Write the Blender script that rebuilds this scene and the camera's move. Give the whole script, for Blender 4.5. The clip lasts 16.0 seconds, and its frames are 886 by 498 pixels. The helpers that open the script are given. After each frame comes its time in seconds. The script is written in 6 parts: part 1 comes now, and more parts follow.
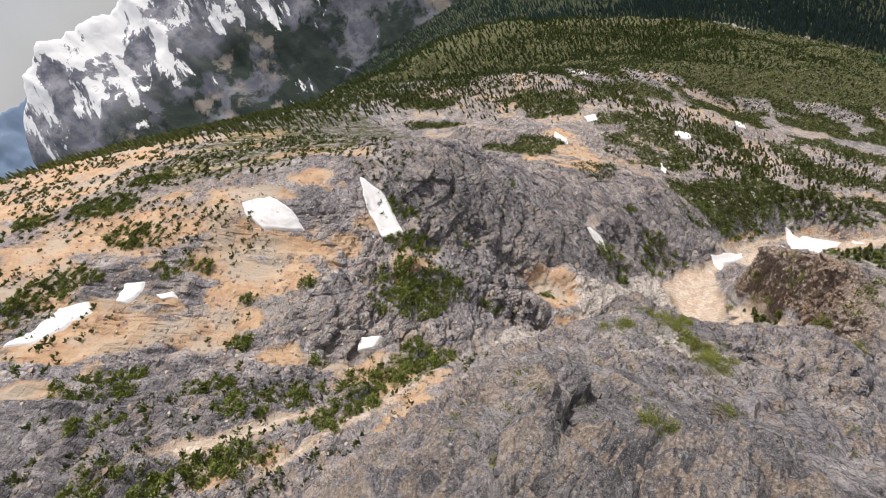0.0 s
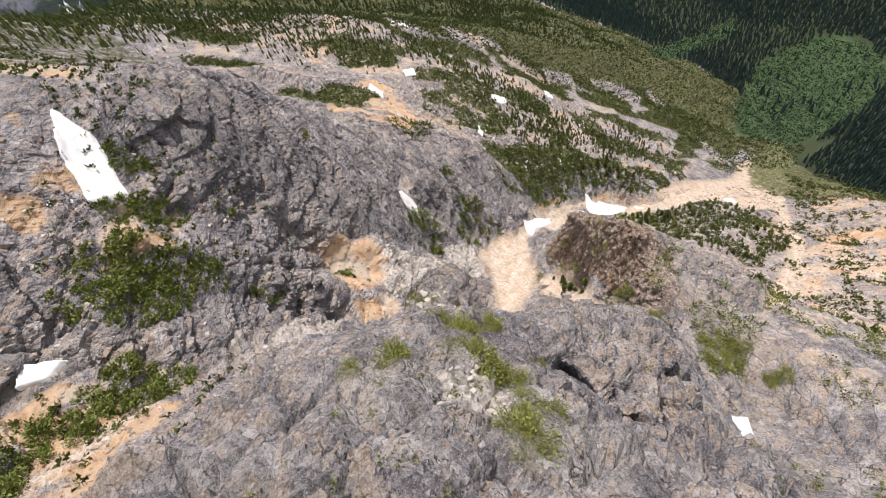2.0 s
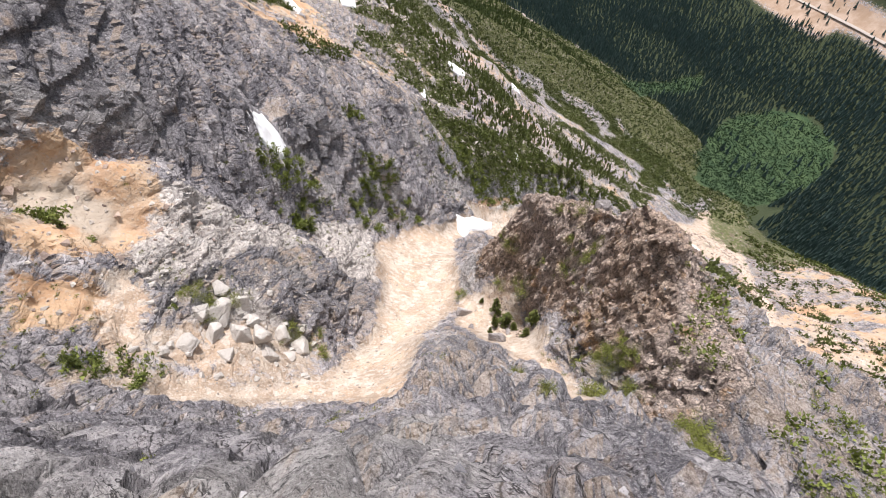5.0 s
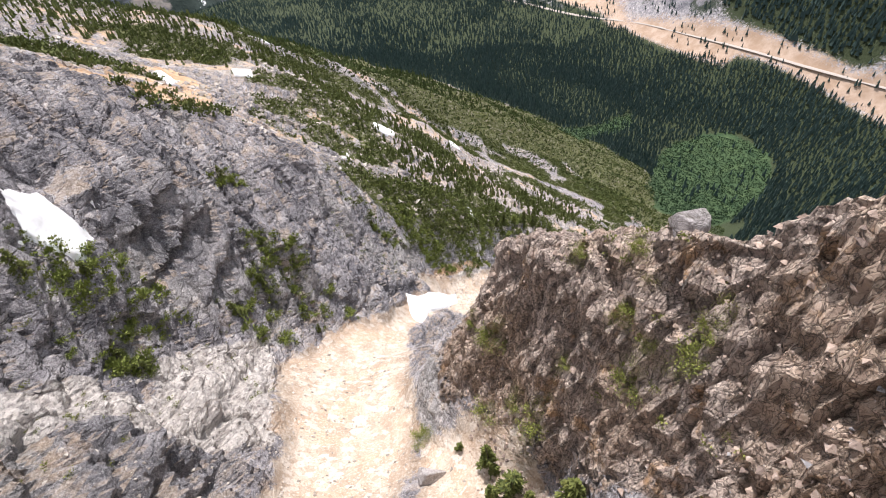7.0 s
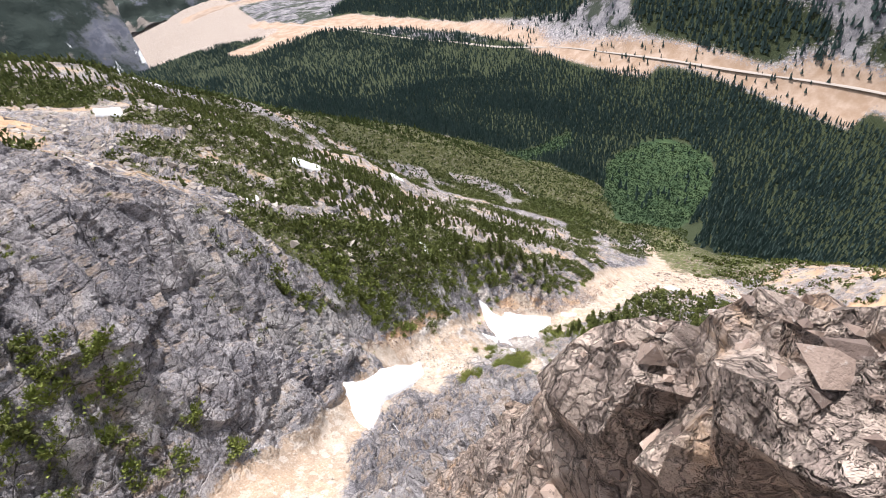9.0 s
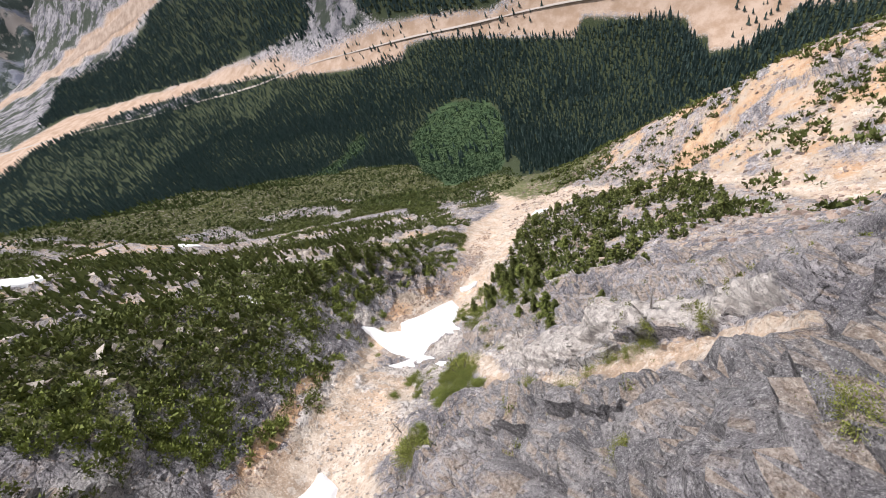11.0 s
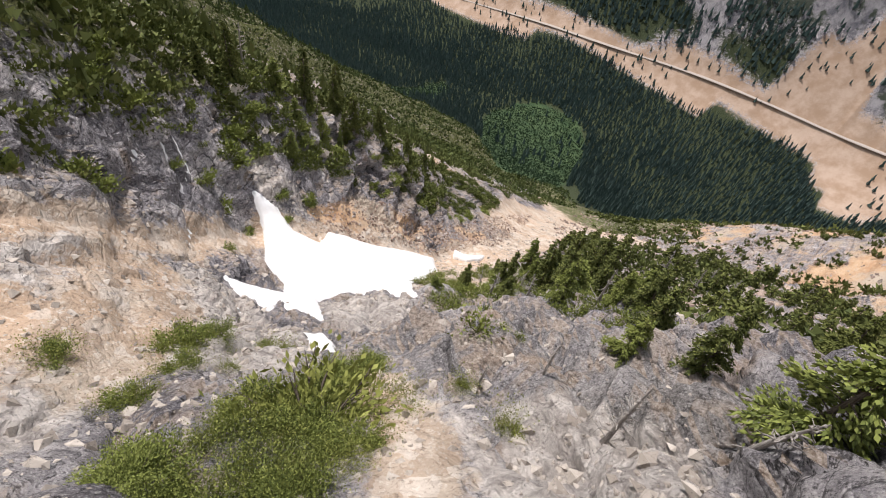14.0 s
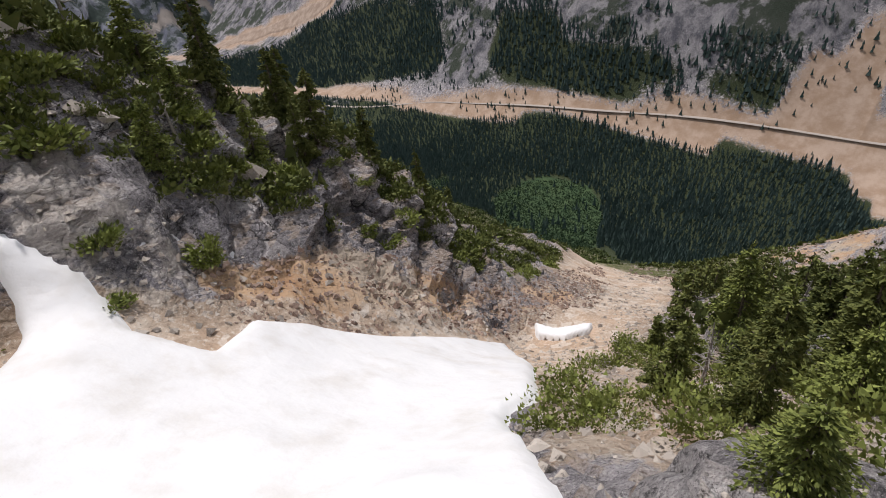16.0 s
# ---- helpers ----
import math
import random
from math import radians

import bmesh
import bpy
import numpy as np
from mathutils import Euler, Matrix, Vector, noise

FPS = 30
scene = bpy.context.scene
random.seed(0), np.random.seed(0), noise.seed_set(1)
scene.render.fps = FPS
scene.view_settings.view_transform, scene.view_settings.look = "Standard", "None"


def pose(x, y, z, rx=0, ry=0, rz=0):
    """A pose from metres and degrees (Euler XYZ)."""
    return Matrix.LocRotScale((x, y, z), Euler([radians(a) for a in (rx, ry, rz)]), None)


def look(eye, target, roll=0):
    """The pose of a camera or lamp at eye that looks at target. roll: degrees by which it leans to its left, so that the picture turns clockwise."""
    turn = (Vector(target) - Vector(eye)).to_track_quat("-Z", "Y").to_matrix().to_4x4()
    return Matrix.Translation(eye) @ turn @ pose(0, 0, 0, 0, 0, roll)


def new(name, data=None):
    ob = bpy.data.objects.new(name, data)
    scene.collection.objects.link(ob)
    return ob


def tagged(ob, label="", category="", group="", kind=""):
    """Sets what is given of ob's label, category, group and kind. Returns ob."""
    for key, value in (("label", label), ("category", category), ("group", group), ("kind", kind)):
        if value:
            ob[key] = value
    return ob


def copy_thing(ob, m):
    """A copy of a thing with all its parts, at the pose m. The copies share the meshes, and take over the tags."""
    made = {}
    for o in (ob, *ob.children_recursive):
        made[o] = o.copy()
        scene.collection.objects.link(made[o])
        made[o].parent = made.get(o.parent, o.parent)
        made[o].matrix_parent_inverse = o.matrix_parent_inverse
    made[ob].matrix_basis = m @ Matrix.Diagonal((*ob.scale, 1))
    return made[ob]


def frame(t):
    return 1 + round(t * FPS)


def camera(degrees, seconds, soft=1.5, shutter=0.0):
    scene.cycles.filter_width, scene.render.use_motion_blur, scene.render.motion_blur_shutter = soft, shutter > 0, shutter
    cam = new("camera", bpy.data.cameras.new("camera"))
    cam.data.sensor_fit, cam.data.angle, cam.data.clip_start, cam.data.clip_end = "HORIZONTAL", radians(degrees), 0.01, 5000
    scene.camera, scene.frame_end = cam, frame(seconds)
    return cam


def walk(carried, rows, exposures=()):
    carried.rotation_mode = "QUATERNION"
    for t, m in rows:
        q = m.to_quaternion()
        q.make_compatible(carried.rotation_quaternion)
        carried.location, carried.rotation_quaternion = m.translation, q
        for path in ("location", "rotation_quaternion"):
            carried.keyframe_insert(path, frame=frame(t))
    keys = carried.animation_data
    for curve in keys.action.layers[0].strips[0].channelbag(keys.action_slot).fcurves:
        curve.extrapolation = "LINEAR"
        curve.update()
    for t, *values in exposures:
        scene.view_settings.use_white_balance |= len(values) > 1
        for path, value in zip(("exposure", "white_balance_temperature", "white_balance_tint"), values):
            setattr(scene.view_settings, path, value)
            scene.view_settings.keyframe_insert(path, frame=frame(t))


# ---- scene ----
cam = camera(87.0, 16.0, soft=1.0)
# seconds, the eye in metres, its turn in degrees
ROWS = [
    (0.0, 1.88, 1.92, 598.95, 44.74, 29.08, -0.00),
    (0.5, 2.05, 6.99, 593.60, 41.09, 27.72, -9.06),
    (1.0, 3.00, 12.34, 587.50, 38.79, 24.87, -14.75),
    (1.5, 4.56, 17.76, 580.67, 36.87, 20.23, -16.08),
    (2.0, 6.45, 23.02, 573.01, 34.97, 14.33, -14.85),
    (2.5, 8.48, 28.03, 564.59, 33.93, 8.70, -11.66),
    (3.0, 10.51, 32.90, 555.50, 32.93, 4.81, -9.83),
    (3.2, 11.36, 34.87, 551.70, 32.76, 3.82, -8.90),
    (5.3, 18.23, 59.96, 509.02, 38.47, 2.64, -11.40),
    (5.5, 19.09, 62.55, 505.76, 39.73, 3.73, -12.93),
    (6.0, 21.43, 69.17, 497.99, 42.19, 5.90, -16.44),
    (6.5, 23.98, 75.76, 490.50, 43.63, 6.58, -19.88),
    (7.0, 26.67, 82.33, 483.08, 45.00, 6.15, -21.49),
    (7.5, 29.39, 88.68, 476.03, 45.86, 5.37, -21.85),
    (8.0, 32.22, 95.34, 469.02, 46.89, 4.99, -21.88),
    (8.2, 33.36, 98.10, 466.32, 47.53, 4.72, -21.63),
    (9.2, 38.50, 112.30, 454.30, 48.58, 10.25, -34.13),
    (10.3, 45.99, 128.02, 435.16, 48.15, 17.12, -49.69),
    (10.5, 47.10, 129.93, 432.07, 46.79, 17.71, -54.27),
    (11.0, 49.76, 134.43, 424.27, 43.40, 17.05, -64.49),
    (11.5, 52.62, 138.45, 416.35, 41.00, 13.81, -70.98),
    (12.0, 55.60, 142.08, 408.15, 40.05, 9.15, -70.78),
    (12.5, 58.85, 145.48, 399.89, 41.28, 4.61, -65.77),
    (13.0, 63.32, 149.33, 392.02, 44.00, 0.94, -59.22),
    (13.5, 68.41, 153.60, 384.73, 45.79, -2.58, -50.28),
    (14.0, 72.84, 157.55, 377.01, 44.48, -5.69, -40.53),
    (14.5, 76.88, 161.45, 369.04, 43.75, -7.67, -32.80),
    (15.0, 80.63, 166.22, 361.28, 47.61, -6.85, -31.45),
    (15.5, 84.62, 172.11, 354.76, 52.30, -2.24, -36.79),
    (16.0, 88.81, 178.48, 348.36, 56.48, 4.98, -45.58),
]
walk(cam, [(t, pose(x, y, z, rx, ry, rz)) for t, x, y, z, rx, ry, rz in ROWS],
     [(0.0, -0.15, 6800, 13), (2.5, 0.14, 6700, 14), (6.0, 0.34, 6400, 14), (8.0, 0.5, 6400, 14), (10.5, 0.2, 6400, 14), (12.5, 0.03, 6500, 14), (14, -0.03, 6600, 14), (15, -0.12, 6400, 14), (16, -0.55, 6500, 14)])
# -- sky, sun
SUN_HIGH, SUN_ROUND = 66, 15
world = bpy.data.worlds.new("sky")
scene.world = world
world.use_nodes = True
wn = world.node_tree.nodes
sky = wn.new("ShaderNodeTexSky")
sky.sky_type, sky.sun_disc = "NISHITA", False
sky.sun_elevation, sky.sun_rotation = radians(SUN_HIGH), radians(SUN_ROUND)
sky.air_density, sky.dust_density = 1.0, 2.0
wn["Background"].inputs["Strength"].default_value = 0.075
veil = wn.new("ShaderNodeMix")
veil.data_type = "RGBA"
veil.inputs[7].default_value = (9.1, 9.5, 10.1, 1)
cloud = wn.new("ShaderNodeTexNoise")
cloud.inputs["Scale"].default_value, cloud.inputs["Detail"].default_value = 2.2, 6
thick = wn.new("ShaderNodeMapRange")
for socket, value in zip(thick.inputs[1:], (0.3, 0.65, 0.45, 0.95)):
    socket.default_value = value
wl = world.node_tree.links
wl.new(cloud.outputs["Fac"], thick.inputs[0])
wl.new(thick.outputs[0], veil.inputs[0])
wl.new(sky.outputs[0], veil.inputs[6])
wl.new(veil.outputs[2], wn["Background"].inputs["Color"])
sun = new("sun", bpy.data.lights.new("sun", "SUN"))
sun.data.energy, sun.data.angle, sun.data.color = 4.3, radians(2.5), (1.0, 0.96, 0.91)
az = radians(SUN_ROUND)
sun.matrix_world = look((0, 0, 900), (-math.sin(az) * math.cos(radians(SUN_HIGH)), -math.cos(az) * math.cos(radians(SUN_HIGH)), 900 - math.sin(radians(SUN_HIGH))))



# -- materials
class Nodes:
    """Short hands for shader nodes."""

    def __init__(self, name, rough=0.9):
        self.m = bpy.data.materials.new(name)
        self.m.use_nodes = True
        self.t = self.m.node_tree
        self.b = self.t.nodes["Principled BSDF"]
        self.b.inputs["Roughness"].default_value = rough
        self.b.inputs["Specular IOR Level"].default_value = 0.25
        self.p = self.t.nodes.new("ShaderNodeNewGeometry").outputs["Position"]

    def put(self, socket, value):
        if isinstance(value, bpy.types.NodeSocket):
            self.t.links.new(value, socket)
        elif isinstance(value, tuple) and len(value) == 3 and socket.type == "RGBA":
            socket.default_value = (*value, 1)
        else:
            socket.default_value = value

    def math(self, op, a, b=0.0, c=0.0, clamp=False):
        n = self.t.nodes.new("ShaderNodeMath")
        n.operation, n.use_clamp = op, clamp
        for s, v in zip(n.inputs, (a, b, c)):
            self.put(s, v)
        return n.outputs[0]

    def stretch(self, scale, turn=(0, 0, 0)):
        n = self.t.nodes.new("ShaderNodeMapping")
        self.put(n.inputs["Vector"], self.p)
        n.inputs["Scale"].default_value, n.inputs["Rotation"].default_value = scale, [radians(a) for a in turn]
        return n.outputs[0]

    def laid(self, direction, length):
        """Coordinates drawn out along one direction."""
        n = self.t.nodes.new("ShaderNodeMapping")
        n.vector_type = "TEXTURE"
        self.put(n.inputs["Vector"], self.p)
        n.inputs["Rotation"].default_value = Vector(direction).to_track_quat("X", "Z").to_euler()
        n.inputs["Scale"].default_value = (length, 1, 1)
        return n.outputs[0]

    def noise(self, scale, detail=6, rough=0.6, vector=None, warp=0.0):
        n = self.t.nodes.new("ShaderNodeTexNoise")
        self.put(n.inputs["Vector"], self.p if vector is None else vector)
        n.inputs["Scale"].default_value, n.inputs["Detail"].default_value = scale, detail
        n.inputs["Roughness"].default_value, n.inputs["Distortion"].default_value = rough, warp
        return n.outputs["Fac"]

    def cells(self, scale, feature="DISTANCE_TO_EDGE", vector=None):
        n = self.t.nodes.new("ShaderNodeTexVoronoi")
        n.feature = feature
        self.put(n.inputs["Vector"], self.p if vector is None else vector)
        n.inputs["Scale"].default_value = scale
        return n.outputs["Distance"]

    def ramp(self, fac, low, high, a=0.0, b=1.0):
        n = self.t.nodes.new("ShaderNodeMapRange")
        n.interpolation_type = "SMOOTHSTEP"
        for s, v in zip(n.inputs, (fac, low, high, a, b)):
            self.put(s, v)
        return n.outputs[0]

    def mix(self, fac, a, b, blend="MIX"):
        n = self.t.nodes.new("ShaderNodeMix")
        n.data_type, n.blend_type = "RGBA", blend
        self.put(n.inputs[0], fac), self.put(n.inputs[6], a), self.put(n.inputs[7], b)
        return n.outputs[2]

    def channel(self, name, index):
        a = self.t.nodes.new("ShaderNodeAttribute")
        a.attribute_name = name
        s = self.t.nodes.new("ShaderNodeSeparateColor")
        self.put(s.inputs[0], a.outputs["Color"])
        return s.outputs[index]

    def patches(self, scale, vector):
        n = self.t.nodes.new("ShaderNodeTexVoronoi")
        self.put(n.inputs["Vector"], vector)
        n.inputs["Scale"].default_value = scale
        t = self.t.nodes.new("ShaderNodeSeparateColor")
        self.put(t.inputs[0], n.outputs["Color"])
        return t.outputs[0]

    def bent(self, vector, scale, amount):
        n = self.t.nodes.new("ShaderNodeTexNoise")
        self.put(n.inputs["Vector"], self.p)
        n.inputs["Scale"].default_value, n.inputs["Detail"].default_value = scale, 4
        m = self.t.nodes.new("ShaderNodeVectorMath")
        m.operation = "MULTIPLY_ADD"
        self.put(m.inputs[0], n.outputs["Color"])
        m.inputs[1].default_value = (amount, amount, amount)
        self.put(m.inputs[2], vector)
        return m.outputs[0]

    def random(self):
        return self.t.nodes.new("ShaderNodeObjectInfo").outputs["Random"]

    def island(self):
        return self.t.nodes.new("ShaderNodeNewGeometry").outputs["Random Per Island"]

    def bump(self, height, distance, strength=1.0, under=None):
        n = self.t.nodes.new("ShaderNodeBump")
        n.inputs["Distance"].default_value, n.inputs["Strength"].default_value = distance, strength
        self.put(n.inputs["Height"], height)
        if under is not None:
            self.put(n.inputs["Normal"], under)
        return n.outputs[0]

    def done(self, colour, normal=None):
        self.put(self.b.inputs["Base Color"], colour)
        if normal is not None:
            self.put(self.b.inputs["Normal"], normal)
        return self.m


def rock_look(s, tone=1.0, dusty=0.0):
    """Purplish grey schist: split into blocks, lichen-spotted, with pale and rusty stretches. Returns colour and relief."""
    g = lambda v, r=1.0, b=1.0: (v * tone * r, v * tone, v * tone * b)
    lay = s.stretch((0.45, 0.45, 1.6), (14, -12, 0))
    bed = s.noise(0.8, 9, 0.76, lay, 0.35)
    big = s.noise(0.045, 4, 0.55)
    mid = s.noise(0.32, 7, 0.68)
    speck = s.noise(4.2, 5, 0.78)
    grit = s.noise(15.0, 3, 0.7)
    worn = dim = face = None
    if dusty:
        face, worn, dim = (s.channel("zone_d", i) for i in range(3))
        run = s.laid((0.2, -0.75, -0.63), 3.5)
        swap = lambda a, b: s.math("ADD", s.math("MULTIPLY", a, s.math("SUBTRACT", 1.0, face)), s.math("MULTIPLY", b, face))
        bed = swap(bed, s.noise(0.9, 9, 0.74, run, 0.3))
    # joints: crooked dark cracks round blocks of two sizes
    wide = s.bent(s.stretch((0.8, 0.55, 1.25), (20, -15, 30)), 0.5, 1.3)
    block, gap = s.patches(0.42, wide), s.cells(0.42, vector=wide)
    tight = s.bent(s.stretch((0.9, 0.7, 1.5), (14, -10, 20)), 1.4, 0.55)
    chip, split = s.patches(1.5, tight), s.cells(1.5, vector=tight)
    seam = s.math("ABSOLUTE", s.math("SUBTRACT", s.noise(0.32, 7, 0.6, lay), 0.5))
    c = s.mix(s.ramp(bed, 0.38, 0.6), g(0.165, 1.03, 1.14), g(0.53, 1.02, 1.07))
    c = s.mix(0.4, c, s.mix(s.ramp(mid, 0.4, 0.58), g(0.145, 1.03, 1.16), g(0.63, 1.03, 1.06)))
    c = s.mix(0.3, c, s.mix(chip, g(0.14, 1.02, 1.1), g(0.64, 1.03, 1.03)))
    c = s.mix(1.0, c, s.mix(s.ramp(block, 0.1, 0.9), (0.76, 0.75, 0.77), (1.22, 1.2, 1.18)), "MULTIPLY")
    c = s.mix(1.0, c, s.mix(s.ramp(s.noise(0.13, 5, 0.55), 0.42, 0.6), (0.68, 0.67, 0.69), (1.18, 1.15, 1.12)), "MULTIPLY")
    c = s.mix(s.math("MULTIPLY", s.ramp(big, 0.54, 0.66), 0.5), c, s.mix(s.ramp(mid, 0.35, 0.65), g(0.36, 1.08, 0.9), g(0.66, 1.05, 0.94)))
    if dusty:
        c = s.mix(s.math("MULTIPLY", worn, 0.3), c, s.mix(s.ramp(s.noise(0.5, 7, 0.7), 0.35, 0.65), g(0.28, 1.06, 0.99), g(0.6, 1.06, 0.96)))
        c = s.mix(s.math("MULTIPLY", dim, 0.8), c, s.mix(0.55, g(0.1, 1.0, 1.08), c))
    c = s.mix(s.math("MULTIPLY", s.ramp(s.noise(0.16, 5, 0.62), 0.6, 0.7), 0.5), c, (0.4, 0.26, 0.15))
    c = s.mix(s.math("MULTIPLY", s.ramp(speck, 0.54, 0.63), 0.6), c, g(0.66, 1.02, 0.99))
    c = s.mix(s.math("MULTIPLY", s.ramp(speck, 0.46, 0.37), 0.75), c, g(0.045, 1.0, 1.05))
    c = s.mix(s.math("MULTIPLY", s.ramp(grit, 0.55, 0.64), 0.5), c, g(0.72, 1.02, 0.98))
    c = s.mix(s.math("MULTIPLY", s.ramp(grit, 0.45, 0.36), 0.55), c, g(0.06))
    dark = (0.026, 0.024, 0.025)
    whole = 1.0
    if dusty:
        whole = s.math("SUBTRACT", 1.0, s.math("MULTIPLY", s.math("MAXIMUM", worn, dim), 0.75))
    c = s.mix(s.math("MULTIPLY", s.ramp(gap, 0.03, 0.006), s.math("MULTIPLY", s.ramp(mid, 0.48, 0.58, 0, 0.85), whole)), c, dark)
    c = s.mix(s.math("MULTIPLY", s.ramp(split, 0.045, 0.01), s.math("MULTIPLY", s.ramp(bed, 0.52, 0.42, 0, 0.6), whole)), c, dark)
    c = s.mix(s.math("MULTIPLY", s.ramp(seam, 0.011, 0.002), s.math("MULTIPLY", s.ramp(mid, 0.44, 0.56, 0, 0.9), whole)), c, dark)
    if dusty:
        axes = s.t.nodes.new("ShaderNodeSeparateXYZ")
        s.put(axes.inputs[0], s.t.nodes.new("ShaderNodeNewGeometry").outputs["True Normal"])
        lies = s.math("ADD", axes.outputs[2], s.math("MULTIPLY", s.math("SUBTRACT", mid, 0.5), 0.7))
        c = s.mix(s.ramp(lies, 0.8, 1.0, 0.0, dusty), c, s.mix(s.ramp(speck, 0.4, 0.6), (0.34, 0.25, 0.18), (0.6, 0.49, 0.39)))
    h = s.math("ADD", s.math("MULTIPLY", bed, 1.3), s.math("MULTIPLY", mid, 0.9))
    h = s.math("ADD", h, s.math("MULTIPLY", speck, 0.2))
    h = s.math("ADD", h, s.math("ADD", s.ramp(gap, 0.0, 0.08, 0.0, 0.4), s.ramp(split, 0.0, 0.1, 0.0, 0.16)))
    h = s.math("ADD", h, s.math("ADD", s.math("MULTIPLY", block, 0.7), s.math("MULTIPLY", chip, 0.35)))
    if dusty:
        h = s.math("MULTIPLY", h, s.math("SUBTRACT", 1.0, s.math("MULTIPLY", worn, 0.2)))
    return c, h


def ground_material():
    s = Nodes("mountain ground", 0.92)
    c, h = rock_look(s, 1.0, 0.6)
    edge = s.noise(0.22, 8, 0.68)
    fine = s.noise(1.7, 6, 0.7)
    pebble = s.cells(1.9, "F1")
    wob = s.math("ADD", s.math("MULTIPLY", s.math("SUBTRACT", edge, 0.5), 1.5), s.math("MULTIPLY", s.math("SUBTRACT", fine, 0.5), 0.7))

    def where(channel, index, low=0.4, high=0.6):
        return s.ramp(s.math("ADD", s.channel(channel, index), s.math("MULTIPLY", wob, s.ramp(s.channel(channel, index), 0.02, 0.3))), low, high)

    hard = s.math("SUBTRACT", 1.0, s.math("MAXIMUM", s.channel("zone_a", 0), s.math("MAXIMUM", s.channel("zone_a", 1), s.math("MAXIMUM", s.channel("zone_c", 0), s.channel("zone_c", 1)))), clamp=True)
    # brown, finely broken rock
    layer = s.noise(0.8, 7, 0.7, s.stretch((1.0, 1.0, 2.2), (30, -20, 0)), 0.5)
    upright = s.bent(s.stretch((1.2, 1.5, 0.45), (14, 16, 30)), 0.9, 1.6)
    shard, split = s.patches(2.4, upright), s.cells(2.4, vector=upright)
    lump, gap = s.patches(0.8, upright), s.cells(0.8, vector=upright)
    brown = s.mix(s.ramp(shard, 0.15, 0.85), (0.33, 0.26, 0.23), (0.92, 0.75, 0.64))
    brown = s.mix(0.4, brown, s.mix(lump, (0.28, 0.225, 0.205), (0.78, 0.63, 0.54)))
    brown = s.mix(0.3, brown, s.mix(s.ramp(layer, 0.38, 0.62), (0.16, 0.13, 0.12), (0.76, 0.63, 0.55)))
    brown = s.mix(s.math("MULTIPLY", s.ramp(edge, 0.54, 0.66), 0.65), brown, (0.55, 0.31, 0.13))
    brown = s.mix(s.math("MULTIPLY", s.ramp(s.noise(0.1, 4, 0.6), 0.5, 0.62), 0.4), brown, s.mix(shard, (0.36, 0.22, 0.13), (0.72, 0.52, 0.36)))
    brown = s.mix(s.math("MULTIPLY", s.ramp(fine, 0.56, 0.68), 0.6), brown, (0.66, 0.57, 0.5))
    brown = s.mix(s.ramp(split, 0.07, 0.01, 0, 0.5), brown, (0.05, 0.042, 0.04))
    brown = s.mix(s.ramp(gap, 0.04, 0.0, 0, 0.6), brown, (0.03, 0.026, 0.025))
    brown = s.mix(s.ramp(fine, 0.4, 0.32, 0, 0.5), brown, (0.05, 0.042, 0.04))
    is_brown = where("zone_b", 0)
    c = s.mix(is_brown, c, brown)
    crumble = s.math("ADD", s.math("ADD", s.math("ADD", s.math("MULTIPLY", layer, 1.0), s.math("MULTIPLY", shard, 0.7)), s.math("MULTIPLY", lump, 1.2)), s.math("ADD", s.ramp(split, 0, 0.15, 0, 0.2), s.ramp(gap, 0, 0.1, 0, 0.8)))
    h = s.math("ADD", s.math("MULTIPLY", h, s.math("SUBTRACT", 1.0, is_brown)), s.math("MULTIPLY", crumble, is_brown))
    # pale fresh rock
    pale = s.mix(s.ramp(layer, 0.34, 0.64), (0.42, 0.375, 0.35), (0.86, 0.8, 0.75))
    pale = s.mix(s.ramp(fine, 0.44, 0.34, 0, 0.7), pale, (0.2, 0.17, 0.16))
    c = s.mix(s.math("MULTIPLY", where("zone_b", 1, 0.3, 0.55), 0.85), c, pale)
    # orange soil with stones
    soil = s.mix(s.ramp(edge, 0.35, 0.65), (0.47, 0.285, 0.165), (0.62, 0.44, 0.29))
    soil = s.mix(s.ramp(s.noise(0.07, 4), 0.45, 0.65), soil, (0.5, 0.42, 0.34))
    soil = s.mix(s.math("MULTIPLY", s.ramp(fine, 0.52, 0.66), 0.6), soil, (0.52, 0.46, 0.4))
    soil = s.mix(s.ramp(fine, 0.4, 0.3, 0, 0.6), soil, (0.15, 0.1, 0.07))
    c = s.mix(where("zone_a", 1), c, soil)
    # pale sand and gravel of the chutes, streaked down the slope
    streak = s.noise(0.35, 6, 0.6, s.stretch((1.0, 0.35, 0.5), (0, 0, -35)), 0.4)
    sand = s.mix(s.ramp(streak, 0.3, 0.7), (0.42, 0.315, 0.235), (0.61, 0.515, 0.425))
    sand = s.mix(s.math("MULTIPLY", s.ramp(fine, 0.55, 0.7), 0.5), sand, (0.72, 0.66, 0.58))
    gravel = s.noise(3.5, 5, 0.75)
    sand = s.mix(s.ramp(s.noise(0.12, 5, 0.6), 0.48, 0.62, 0, 0.7), sand, (0.58, 0.42, 0.3))
    sand = s.mix(s.ramp(gravel, 0.54, 0.62, 0, 0.7), sand, (0.74, 0.68, 0.61))
    cobble = s.patches(1.1, s.bent(s.p, 1.2, 0.7))
    sand = s.mix(s.ramp(cobble, 0.72, 0.9, 0, 0.5), sand, (0.72, 0.66, 0.6))
